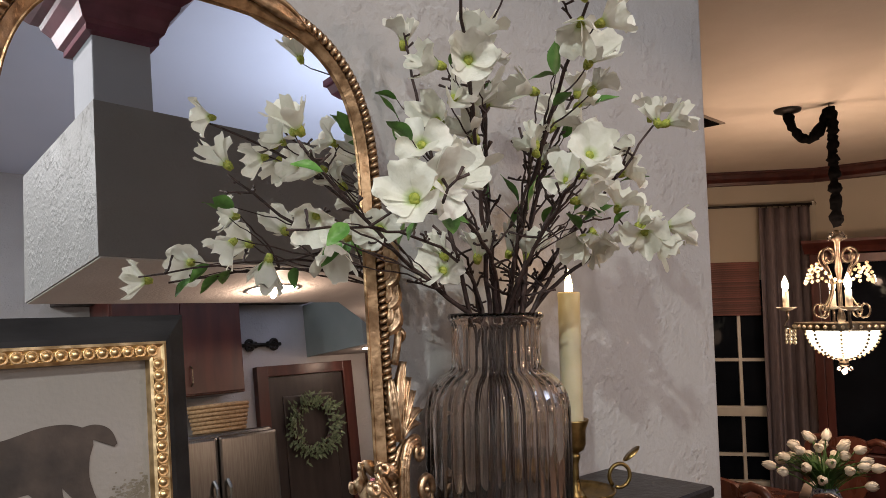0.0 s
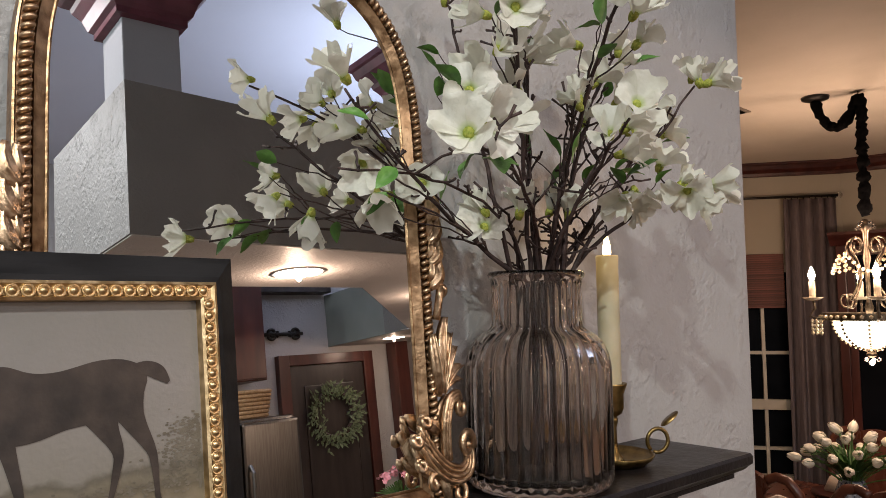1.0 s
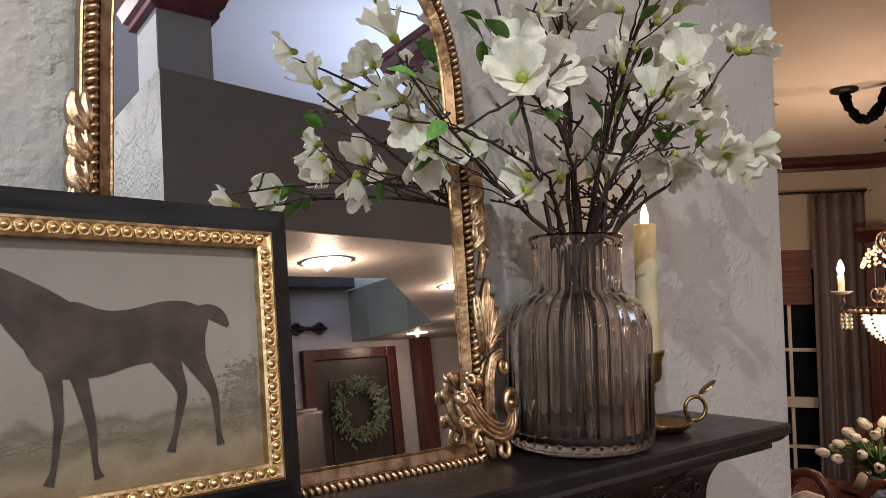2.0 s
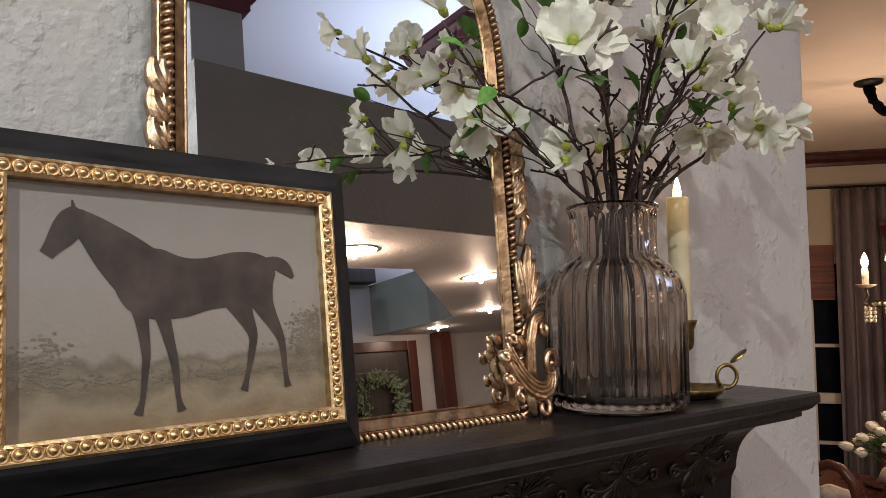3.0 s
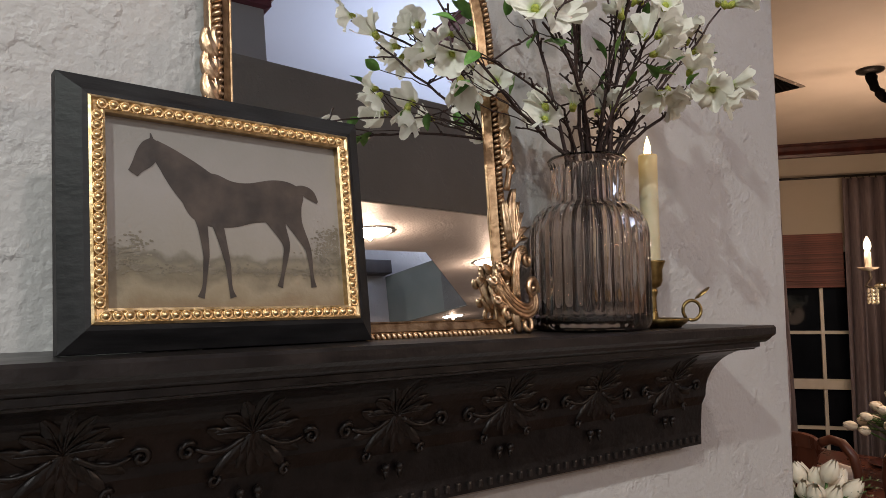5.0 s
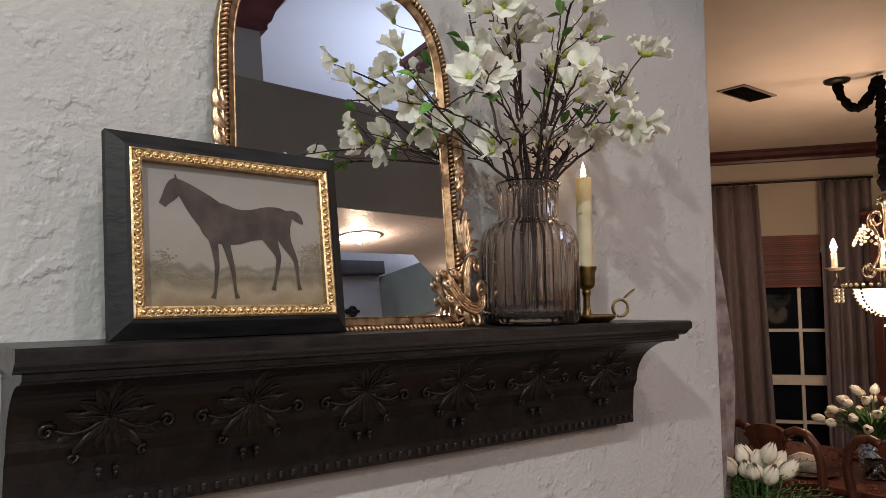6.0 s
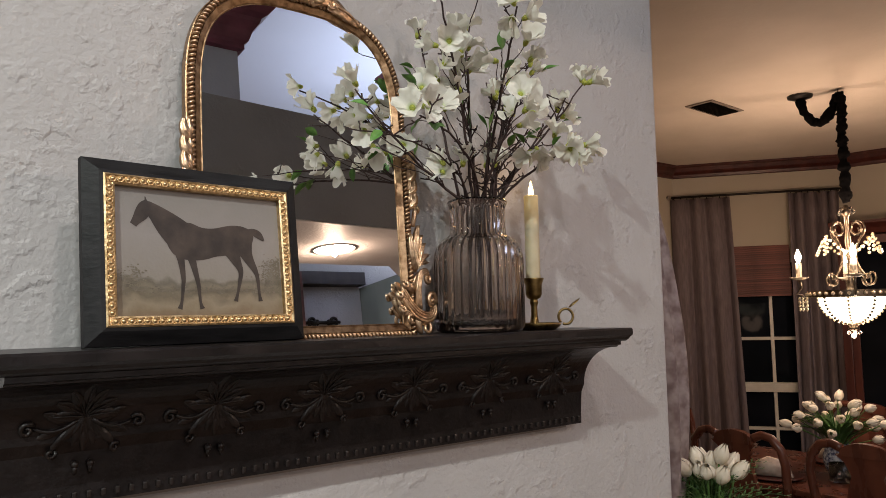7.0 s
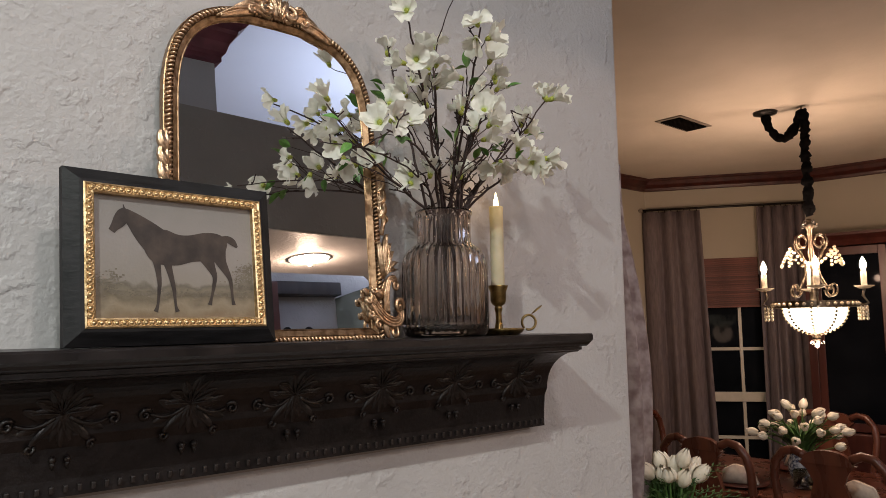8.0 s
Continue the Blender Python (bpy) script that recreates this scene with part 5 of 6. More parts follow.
def chandelier():
    thing = empty("chandelier", "bronze crystal chandelier with lit candle bulbs and glowing bowl", "chandelier", m=pose(CX, CY, 1.47))
    z = lambda q: q - 1.47
    # canopy plate and the swagged, cloth-covered cord
    cx, cy = -0.045, 0.185
    part("canopy", lathe(bmesh.new(), [(0.0, 0.0), (0.067, 0.0), (0.064, -0.012), (0.03, -0.024), (0.0, -0.026)], 28, at=(cx, cy, z(DINING_Z))), IRON, thing, "dark round ceiling plate", smooth=True)
    pts = [(cx, cy, 2.80), (cx - 0.01, cy - 0.02, 2.73), (cx + 0.03, cy - 0.05, 2.675), (cx + 0.035, cy - 0.085, 2.66), (cx + 0.03, cy - 0.12, 2.68), (0.02, 0.035, 2.74), (0.005, 0.008, 2.795), (0, 0, 2.80), (0, -0.01, 2.76), (0, -0.012, 2.70)]
    pts += [(0.002 * math.sin(k * 1.7), -0.006 + 0.002 * math.cos(k * 2.1), 2.70 - 0.042 * k) for k in range(1, 13)]
    fine = []
    for a, b in zip(pts, pts[1:]):
        for k in range(4):
            fine.append(Vector(a).lerp(Vector(b), k / 4))
    rng = random.Random(2)
    part("cord_sleeve", tube(bmesh.new(), [(p.x + rng.uniform(-0.003, 0.003), p.y + rng.uniform(-0.003, 0.003), z(p.z)) for p in fine], [0.026 + 0.004 * math.sin(k * 0.9) + rng.uniform(-0.006, 0.006) for k in range(len(fine))], 9), SLEEVE_CLOTH, thing, "gathered black cloth cord cover", smooth=True)
    part("hook", tube(bmesh.new(), [(0, 0, z(2.829)), (0, 0, z(2.805)), (0.012, 0, z(2.79)), (0, 0, z(2.775))], 0.004, 6), BRONZE, thing)
    part("column", lathe(bmesh.new(), [(0.012, z(2.19)), (0.02, z(2.17)), (0.035, z(2.15)), (0.014, z(2.13)), (0.010, z(2.05)), (0.018, z(2.0)), (0.010, z(1.95)), (0.010, z(1.80)), (0.02, z(1.76)), (0.01, z(1.70))], 16), BRONZE, thing, smooth=True)
    # scrolled arms
    for k in range(4):
        ang = 90 * k + 252
        rot = pose(0, 0, 0, 0, 0, ang)
        bm = bmesh.new()
        pts = []
        for q in range(40):
            t = q / 39
            if t < 0.3:
                a = 2.6 * math.pi * (0.3 - t) / 0.3
                r = 0.022 + 0.03 * t / 0.3
                pts.append((0.062 + r * math.cos(a - 1.2), z(2.06) + r * math.sin(a - 1.2)))
            elif t < 0.7:
                s = (t - 0.3) / 0.4
                pts.append((0.08 - 0.05 * math.sin(math.pi * s) + 0.03 * s, z(2.01 - 0.22 * s)))
            else:
                s = (t - 0.7) / 0.3
                a = -0.3 + 2.2 * math.pi * s
                r = 0.05 - 0.036 * s
                pts.append((0.125 + r * math.cos(math.pi - a * 1.0) * 0.9, z(1.80) - r * math.sin(a)))
        tube(bm, [rot @ Vector((x, 0, zz)) for x, zz in pts], 0.0052, 7)
        part("scroll_arm", bm, BRONZE, thing, smooth=True)
        bm = bmesh.new()
        for q, (r, zz) in enumerate(((0.03, 2.17), (0.045, 2.15))):
            bmesh.ops.create_icosphere(bm, subdivisions=1, radius=0.012, matrix=Matrix.Translation(rot @ Vector((r, 0, z(zz)))))
        part("crystal_drop", bm, CRYSTAL, thing)
    # beaded rim, ribs and bowl
    part("rim", lathe(bmesh.new(), [(0.155, z(1.733)), (0.212, z(1.735)), (0.212, z(1.700)), (0.155, z(1.702))], 48, closed=True), BRONZE, thing, smooth=False)
    bm = bmesh.new()
    bmesh.ops.create_icosphere(bm, subdivisions=1, radius=0.011)
    bead = part("rim_bead", bm, CRYSTAL_PAINTED_LIT, thing, smooth=True)
    for k in range(36):
        a = 2 * math.pi * k / 36
        m = pose(0.214 * math.cos(a), 0.214 * math.sin(a), z(1.7175))
        if k == 0:
            bead.matrix_basis = m
        else:
            again(bead, "rim_bead", m, thing)
    bowl = [(0.158 * math.cos(a), z(1.698) - 0.138 * math.sin(a)) for a in [math.pi / 2 * k / 10 for k in range(11)]]
    part("bowl", lathe(bmesh.new(), bowl, 40), BOWL_GLOW, thing, "glowing alabaster glass bowl", smooth=True)
    for k in range(8):
        ang = 45 * k + 17
        bm = bmesh.new()
        rot = pose(0, 0, 0, 0, 0, ang)
        for a in [math.pi / 2 * q / 11 for q in range(12)]:
            bmesh.ops.create_icosphere(bm, subdivisions=1, radius=0.008, matrix=Matrix.Translation(rot @ Vector((0.163 * math.cos(a), 0, z(1.698) - 0.143 * math.sin(a)))))
        part("bowl_rib", bm, BRONZE if k % 2 else CRYSTAL_PAINTED_LIT, thing)
    bm = lathe(bmesh.new(), [(0.0, z(1.55)), (0.02, z(1.545)), (0.026, z(1.53)), (0.01, z(1.52)), (0.0, z(1.518))], 14)
    part("finial", bm, BRONZE, thing, smooth=True)
    for k in range(5):
        bm = bmesh.new()
        a = 2 * math.pi * k / 5
        r = 0.028 if k else 0.0
        bmesh.ops.create_icosphere(bm, subdivisions=1, radius=0.016 if k == 0 else 0.011, matrix=Matrix.Translation((r * math.cos(a), r * math.sin(a), z(1.495 if k == 0 else 1.51))))
        part("crystal_drop", bm, CRYSTAL, thing)
    # candle arms with bulbs
    for k in range(4):
        ang = math.radians(90 * k + 207)
        d = Vector((math.cos(ang), math.sin(ang), 0))
        c = d * 0.245
        bm = bmesh.new()
        tube(bm, [d * 0.21 + Vector((0, 0, z(1.70))), d * 0.26 + Vector((0, 0, z(1.72))), d * 0.235 + Vector((0, 0, z(1.76))), c + Vector((0, 0, z(1.80)))], 0.007, 7)
        part("candle_arm", bm, BRONZE, thing, smooth=True)
        arm = part("drip_pan", lathe(bmesh.new(), [(0.0, 0.0), (0.025, 0.002), (0.048, 0.014), (0.05, 0.018), (0.03, 0.010), (0.0, 0.008)], 20, at=(c.x, c.y, z(1.795))), PAN_PAINTED_LIT, thing, "cut crystal drip pan", smooth=True)
        part("candle_sleeve", lathe(bmesh.new(), [(0.015, 0), (0.015, 0.085), (0.008, 0.09)], 16, at=(c.x, c.y, z(1.805))), CANDLE_SLEEVE, thing, smooth=True)
        part("bulb", lathe(bmesh.new(), [(0.008, 0), (0.016, 0.02), (0.017, 0.032), (0.01, 0.055), (0.003, 0.07), (0, 0.074)], 16, at=(c.x, c.y, z(1.895))), BULB, thing, "lit flame-tip bulb", smooth=True)
        # fringe of drops under the rim by each arm
        for j in range(-4, 5) if k else ():
            bm = bmesh.new()
            aa = ang + j * 0.075
            for q in range(3 + j % 2):
                bmesh.ops.create_icosphere(bm, subdivisions=1, radius=0.0095, matrix=Matrix.Translation(((0.222 + 0.014 * (j % 3)) * math.cos(aa), (0.222 + 0.014 * (j % 3)) * math.sin(aa), z(1.695 - 0.019 * q))) @ Matrix.Diagonal((0.9, 0.9, 1.3, 1)))
            part("fringe_drop", bm, CRYSTAL_PAINTED_LIT if j % 2 else CRYSTAL, thing)
    # swags of crystal beads
    bm = bmesh.new()
    bmesh.ops.create_icosphere(bm, subdivisions=1, radius=0.010)
    b0 = part("swag_bead", bm, CRYSTAL_PAINTED_LIT, thing, "crystal bead with lamplight put in its colour")
    first = True
    for k in range(4):
        a0, a1 = math.radians(90 * k + 252), math.radians(90 * k + 342)
        for j in range(13):
            t = j / 12
            a = a0 + (a1 - a0) * t
            m = pose(0.15 * math.cos(a), 0.15 * math.sin(a), z(2.02) - 0.09 * math.sin(math.pi * t))
            if first:
                b0.matrix_basis, first = m, False
            else:
                again(b0, "swag_bead", m, thing)
        for q in range(4):
            m = pose(0.152 * math.cos(a0), 0.152 * math.sin(a0), z(2.005) - 0.022 * q)
            again(b0, "swag_bead", m, thing)


# Cream base colour stands in for bulb light caught in the cut crystal.
PAN_PAINTED_LIT = mat("painted_lit_crystal_pan", (0.62, 0.54, 0.42), (0.8, 0.72, 0.6), 90, 0.15, bump=0.3, bscale=160)
PAN_PAINTED_LIT.node_tree.nodes["Principled BSDF"].inputs["Transmission Weight"].default_value = 0.35
# Crystal beads with the bulbs' light put into an opaque warm colour.
CRYSTAL_PAINTED_LIT = mat("painted_lit_crystal_bead", (0.8, 0.66, 0.45), (0.95, 0.85, 0.65), 60, 0.12, 0.4)
chandelier()
for k in range(4):
    ang = math.radians(90 * k + 207)
    lamp("chandelier_bulb", (CX + 0.285 * math.cos(ang), CY + 0.285 * math.sin(ang), 2.0), 8, AMBER, 0.03, "POINT")
lamp("chandelier_bowl", (CX, CY, 1.50), 5, AMBER, 0.1, "POINT")


# ---- table, chairs, flowers ----
def dining_table():
    thing = empty("dining_table", "polished cherry dining table laid for a meal", "table", m=pose(3.68, 0.75, 0))
    part("tabletop", boxed(-0.5, 0.5, -0.95, 0.95, 0.72, 0.75, 0.008), CHAIR_WOOD, thing)
    part("apron", boxed(-0.42, 0.42, -0.85, 0.85, 0.63, 0.719), CHAIR_WOOD, thing)
    for x in (-0.4, 0.4):
        for y in (-0.82, 0.82):
            part("leg", lathe(bmesh.new(), [(0.022, 0), (0.026, 0.05), (0.02, 0.1), (0.035, 0.45), (0.045, 0.63)], 14, at=(x, y, 0)), CHAIR_WOOD, thing, smooth=True)


dining_table()


def splat_outline():
    half = [(0.0, 0.0), (0.055, 0.0), (0.05, 0.08), (0.035, 0.15), (0.075, 0.24), (0.10, 0.30), (0.085, 0.37), (0.065, 0.43), (0.09, 0.49), (0.125, 0.52)]
    return [(-a, b) for a, b in reversed(half[1:])] + half[1:]


def dining_chair():
    """Yoke-backed chair, seat towards +x."""
    thing = empty("dining_chair", "cherry wood dining chair with scalloped top rail and vase splat", "chair", "chairs round the table", m=pose(0, 0, 0))
    part("seat", boxed(-0.02, 0.42, -0.24, 0.24, 0.43, 0.475, 0.02), LINEN, thing, "cream upholstered seat")
    part("seat_frame", boxed(-0.03, 0.43, -0.25, 0.25, 0.375, 0.428, 0.01), CHAIR_WOOD, thing)
    for x in (-0.01, 0.40):
        for y in (-0.22, 0.22):
            part("leg", tube(bmesh.new(), [(x, y, 0.0), (x + 0.012, y, 0.06), (x, y, 0.2), (x, y, 0.40)], [0.02, 0.015, 0.019, 0.026], 10), CHAIR_WOOD, thing, smooth=True)
    # hooped back posts that run into the scalloped rail
    for s in (-1, 1):
        pts = [(-0.01, s * 0.20, 0.42), (-0.03, s * 0.215, 0.60), (-0.055, s * 0.245, 0.78), (-0.075, s * 0.252, 0.90), (-0.085, s * 0.238, 0.975), (-0.088, s * 0.195, 1.025), (-0.09, s * 0.145, 1.035), (-0.09, s * 0.10, 1.015)]
        fine = []
        for a, b in zip(pts, pts[1:]):
            fine += [Vector(a).lerp(Vector(b), t / 3) for t in range(3)]
        bm = tube(bmesh.new(), fine + [Vector(pts[-1])], 0.021, 8)
        part("back_post", bm, CHAIR_WOOD, thing, smooth=True)
    bm = bmesh.new()
    top = [(0.105 * math.sin(a), 1.00 + 0.048 * math.cos(a)) for a in [math.pi * (k / 12 - 0.5) for k in range(13)]]
    prism(bm, top + [(0.11, 0.985), (-0.11, 0.985)], -0.11, -0.075, "x")
    part("top_rail", bm, CHAIR_WOOD, thing)
    m = Matrix.Translation((-0.022, 0, 0.475)) @ pose(0, 0, 0, 0, -8)
    part("splat", prism(bmesh.new(), splat_outline(), -0.012, 0.012, "x", m=m), CHAIR_WOOD, thing)
    part("shoe_rail", boxed(-0.05, 0.0, -0.2, 0.2, 0.476, 0.50), CHAIR_WOOD, thing)
    return thing


c0 = dining_chair()
c0.matrix_world = pose(3.06, 1.06, 0, 0, 0, -3)
copy_thing(c0, pose(3.08, 0.46, 0, 0, 0, 2))
copy_thing(c0, pose(4.36, 1.02, 0, 0, 0, 178))
copy_thing(c0, pose(4.36, 0.42, 0, 0, 0, 183))
copy_thing(c0, pose(3.66, 1.86, 0, 0, 0, -92))


def tulip_head():
    bm = bmesh.new()
    for q in range(6):
        turn = math.pi / 3 * q
        rad = 0.016 if q % 2 else 0.0135
        grid = []
        for i in range(7):
            t = i / 6
            r = rad * (0.30 + 1.0 * math.sin(math.pi * min(1, 0.12 + 0.78 * t))) * (1 - 0.3 * t * t * t)
            hw = 0.66 * math.sin(math.pi * (0.2 + 0.66 * t)) ** 0.7
            grid.append([bm.verts.new((r * math.cos(turn + hw * s), r * math.sin(turn + hw * s), 0.047 * t - 0.004 * s * s * t)) for s in (-1, -0.5, 0, 0.5, 1)])
        for a, b in zip(grid, grid[1:]):
            for k in range(4):
                bm.faces.new((a[k], a[k + 1], b[k + 1], b[k]))
    ob = part("tulip_head", bm, TULIP, smooth=True)
    data = ob.data
    bpy.data.objects.remove(ob)
    return data


HEAD = tulip_head()


def bouquet(at, heads, blades, seed, radius, height, label, droop=0.0, scale=1.0, lean=(0, 0)):
    rng = random.Random(seed)
    thing = empty("tulip_bouquet", label, "flowers", "tulip bouquets", m=pose(*at))
    for k in range(heads):
        a = 2.399963 * k
        r = radius * math.sqrt((k + 0.5) / heads)
        x, y = r * math.cos(a) + lean[0], r * math.sin(a) + lean[1]
        zz = height * (1 - droop * (r / radius) ** 2) + rng.uniform(-0.018, 0.018)
        bm = bmesh.new()
        tube(bm, curve((x * 0.15, y * 0.15, 0.0), (x * 0.2, y * 0.2, zz * 0.5), (x * 0.8, y * 0.8, zz * 0.8), (x, y, zz), 7), 0.0032, 6)
        part("stalk", bm, STALK, thing, smooth=True)
        hd = new("tulip_head", HEAD)
        hd.parent = thing
        w = Vector((x * (1 + 2.2 * droop) * 2.2, y * (1 + 2.2 * droop) * 2.2, 0.22)).normalized()
        hd.matrix_basis = facing(Vector((x, y, zz)) - w * 0.004, w, rng.uniform(0, 360)) @ Matrix.Diagonal((scale, scale, scale * rng.uniform(0.95, 1.2), 1))
    for k in range(blades):
        a, L = rng.uniform(0, 6.28), rng.uniform(0.6, 1.0)
        R = radius * rng.uniform(0.5, 1.05)
        end = Vector((R * math.cos(a) + lean[0] * 0.8, R * math.sin(a) + lean[1] * 0.8, height * L * (1 - 0.45 * droop)))
        bm = bmesh.new()
        pts = curve((0, 0, 0), (end.x * 0.1, end.y * 0.1, end.z * 0.6), (end.x * 0.6, end.y * 0.6, end.z * 1.02), end, 7)
        side = Vector((-math.sin(a), math.cos(a), 0))
        rows = [[bm.verts.new(p + side * 0.011 * math.sin(math.pi * (0.15 + 0.84 * i / 7)) * s + Vector((0, 0, 0.003 * abs(s)))) for s in (-1, 0, 1)] for i, p in enumerate(pts)]
        for p, q in zip(rows, rows[1:]):
            for j in range(2):
                bm.faces.new((p[j], p[j + 1], q[j + 1], q[j]))
        part("blade", bm, STALK, thing, smooth=True)
    return thing


def pot(at, prof, material, label):
    thing = empty("flower_vase", label, "vase", m=pose(*at))
    part("body", lathe(bmesh.new(), prof, 28), material, thing, smooth=True)


# far bouquet in a blue and white vase on the table
pot((3.66, 0.87, 0.751), [(0.0, 0.0), (0.05, 0.0), (0.075, 0.05), (0.08, 0.10), (0.06, 0.155), (0.05, 0.17), (0.045, 0.165), (0.04, 0.14), (0.0, 0.12)], BLUE_CHINA, "blue and white patterned china vase on the table")
bouquet((3.66, 0.87, 0.875), 30, 90, 5, 0.235, 0.270, "white tulips with green leaves in a china vase", 0.62, 1.22)


# near bouquet on a narrow stand by the wall
def plant_stand(at, height):
    thing = empty("plant_stand", "narrow dark wooden stand for flowers by the wall", "stand", m=pose(*at))
    part("top", lathe(bmesh.new(), [(0.0, height - 0.025), (0.14, height - 0.025), (0.15, height - 0.012), (0.14, height), (0.0, height)], 32), CHERRY, thing, smooth=True)
    part("column", lathe(bmesh.new(), [(0.05, 0.02), (0.025, 0.12), (0.035, 0.5), (0.025, 0.7), (0.05, height - 0.026)], 18), CHERRY, thing, smooth=True)
    part("foot", lathe(bmesh.new(), [(0.0, 0.0), (0.15, 0.0), (0.14, 0.02), (0.05, 0.035), (0.0, 0.036)], 28), CHERRY, thing, smooth=True)


NX, NY = 1.35, 0.195
plant_stand((NX, NY, 0), 0.86)
pot((NX, NY, 0.861), [(0.0, 0.0), (0.05, 0.0), (0.07, 0.04), (0.072, 0.12), (0.065, 0.16), (0.06, 0.155), (0.06, 0.05), (0.0, 0.03)], BLUE_CHINA, "china pot of tulips on a wooden stand")
bouquet((NX, NY, 0.90), 15, 34, 8, 0.080, 0.325, "white tulips with fern in a pot on a stand", 0.12, 1.08)


def fern():
    thing = empty("fern_sprigs", "fine green fern sprigs among the tulips", "greenery", kind="stuff", m=pose(NX, NY, 0.98))
    rng = random.Random(3)
    bm = bmesh.new()
    for k in range(110):
        a = rng.uniform(0, 6.28)
        R, H = rng.uniform(0.05, 0.20), rng.uniform(0.08, 0.24)
        pts = curve((0, 0, 0), (0.02 * math.cos(a), 0.02 * math.sin(a), H * 0.8), (R * 0.6 * math.cos(a), R * 0.6 * math.sin(a), H * 1.1), (R * math.cos(a), R * math.sin(a), H), 10)
        tube(bm, pts, 0.0008, 4)
        for i in range(3, 11):
            for s in (-1, 1):
                d = Vector((-math.sin(a) * s, math.cos(a) * s, 0.3)) * 0.013 + (pts[i] - pts[i - 1]) * 0.6
                p = pts[i]
                w = Vector((math.cos(a), math.sin(a), 0)) * 0.0035
                vs = [bm.verts.new(p), bm.verts.new(p + d * 0.5 + w), bm.verts.new(p + d), bm.verts.new(p + d * 0.5 - w)]
                bm.faces.new(vs)
    part("sprigs", bm, GRASSY, thing)


fern()


def place_setting(x, y, spin):
    plate = empty("plate", "dark charger plate on the dining table", "plate", "table settings", m=pose(x, y, 0.7505))
    part("dish", lathe(bmesh.new(), [(0.0, 0.0), (0.10, 0.0), (0.15, 0.012), (0.15, 0.016), (0.10, 0.006), (0.0, 0.006)], 32), CHERRY, plate, smooth=True)
    nap = empty("napkin", "folded cream linen napkin standing on a plate", "napkin", "table settings", m=pose(x, y, 0.757, 0, 0, spin))
    bm = bmesh.new()
    prism(bm, [(-0.10, 0.0), (0.10, 0.0), (0.085, 0.075), (0.02, 0.11), (-0.07, 0.085)], -0.014, 0.014, "x", m=pose(0, 0, 0, 0, -14))
    bmesh.ops.bevel(bm, geom=list(bm.edges), offset=0.006, segments=2, affect="EDGES")
    part("cloth", bm, LINEN, nap, smooth=True)


def candle_jar(x, y):
    thing = empty("candle_jar", "cream candle in a short clear glass jar on the dining table", "candle", m=pose(x, y, 0.7505))
    part("jar", lathe(bmesh.new(), [(0.0, 0.0), (0.046, 0.0), (0.05, 0.006), (0.05, 0.095), (0.0475, 0.095), (0.047, 0.008), (0.0, 0.006)], 32), CRYSTAL, thing, "clear glass jar", smooth=True)
    part("wax", lathe(bmesh.new(), [(0.0, 0.009), (0.0455, 0.009), (0.0455, 0.068), (0.0, 0.066)], 28), CANDLE_SLEEVE, thing, "cream wax", smooth=True)


candle_jar(3.50, 0.80)
for px, py, sp in ((3.36, 1.08, 20), (3.36, 0.46, -10), (4.0, 1.05, 170), (4.0, 0.45, 190)):
    place_setting(px, py, sp)


def china_cabinet():
    """Against the angled wall: tall, glass doors, dark inside."""
    a, b = Vector(BAY[2]), Vector(BAY[3])
    ang = math.degrees(math.atan2(b.y - a.y, b.x - a.x))
    m = pose(a.x, a.y, 0, 0, 0, ang)
    thing = empty("china_cabinet", "tall dark cherry china cabinet with glass doors", "cabinet", m=m)
    w0, w1, d, h = 0.02, 1.12, -0.42, 2.26
    part("base_unit", boxed(w0, w1, d, -0.01, 0.0, 0.82, 0.01), CHERRY, thing)
    part("back_panel", boxed(w0 + 0.03, w1 - 0.03, -0.03, -0.012, 0.821, h - 0.09), CHERRY, thing)
    for u in (w0, w1 - 0.06):
        part("side_post", boxed(u, u + 0.06, d + 0.03, -0.012, 0.821, h - 0.09, 0.006), CHERRY, thing)
    for zz in (1.2, 1.55, 1.85):
        part("shelf", boxed(w0 + 0.062, w1 - 0.062, d + 0.08, -0.032, zz, zz + 0.015), CHERRY, thing)
    part("cornice", prism(bmesh.new(), [(-0.01, h - 0.09), (d + 0.02, h - 0.09), (d - 0.01, h - 0.05), (d - 0.05, h - 0.02), (d - 0.05, h), (-0.01, h)], w0 - 0.03, w1 + 0.03, "x"), CHERRY, thing)
    for u in (w0 + 0.062, (w0 + w1) / 2 + 0.002):
        bm = bmesh.new()
        uw = (w1 - w0) / 2 - 0.064
        for q in ((u, u + 0.05, 0.83, h - 0.1), (u + uw - 0.05, u + uw, 0.83, h - 0.1), (u + 0.05, u + uw - 0.05, 0.83, 0.89), (u + 0.05, u + uw - 0.05, h - 0.16, h - 0.1)):
            box(bm, q[0], q[1], d + 0.03, d + 0.055, q[2], q[3], 0.003)
        dr = part("door", bm, CHERRY, thing)
        part("pane", boxed(u + 0.045, u + uw - 0.045, d + 0.040, d + 0.044, 0.885, h - 0.155), NIGHT_GLASS, dr, "dark reflecting glass")


china_cabinet()


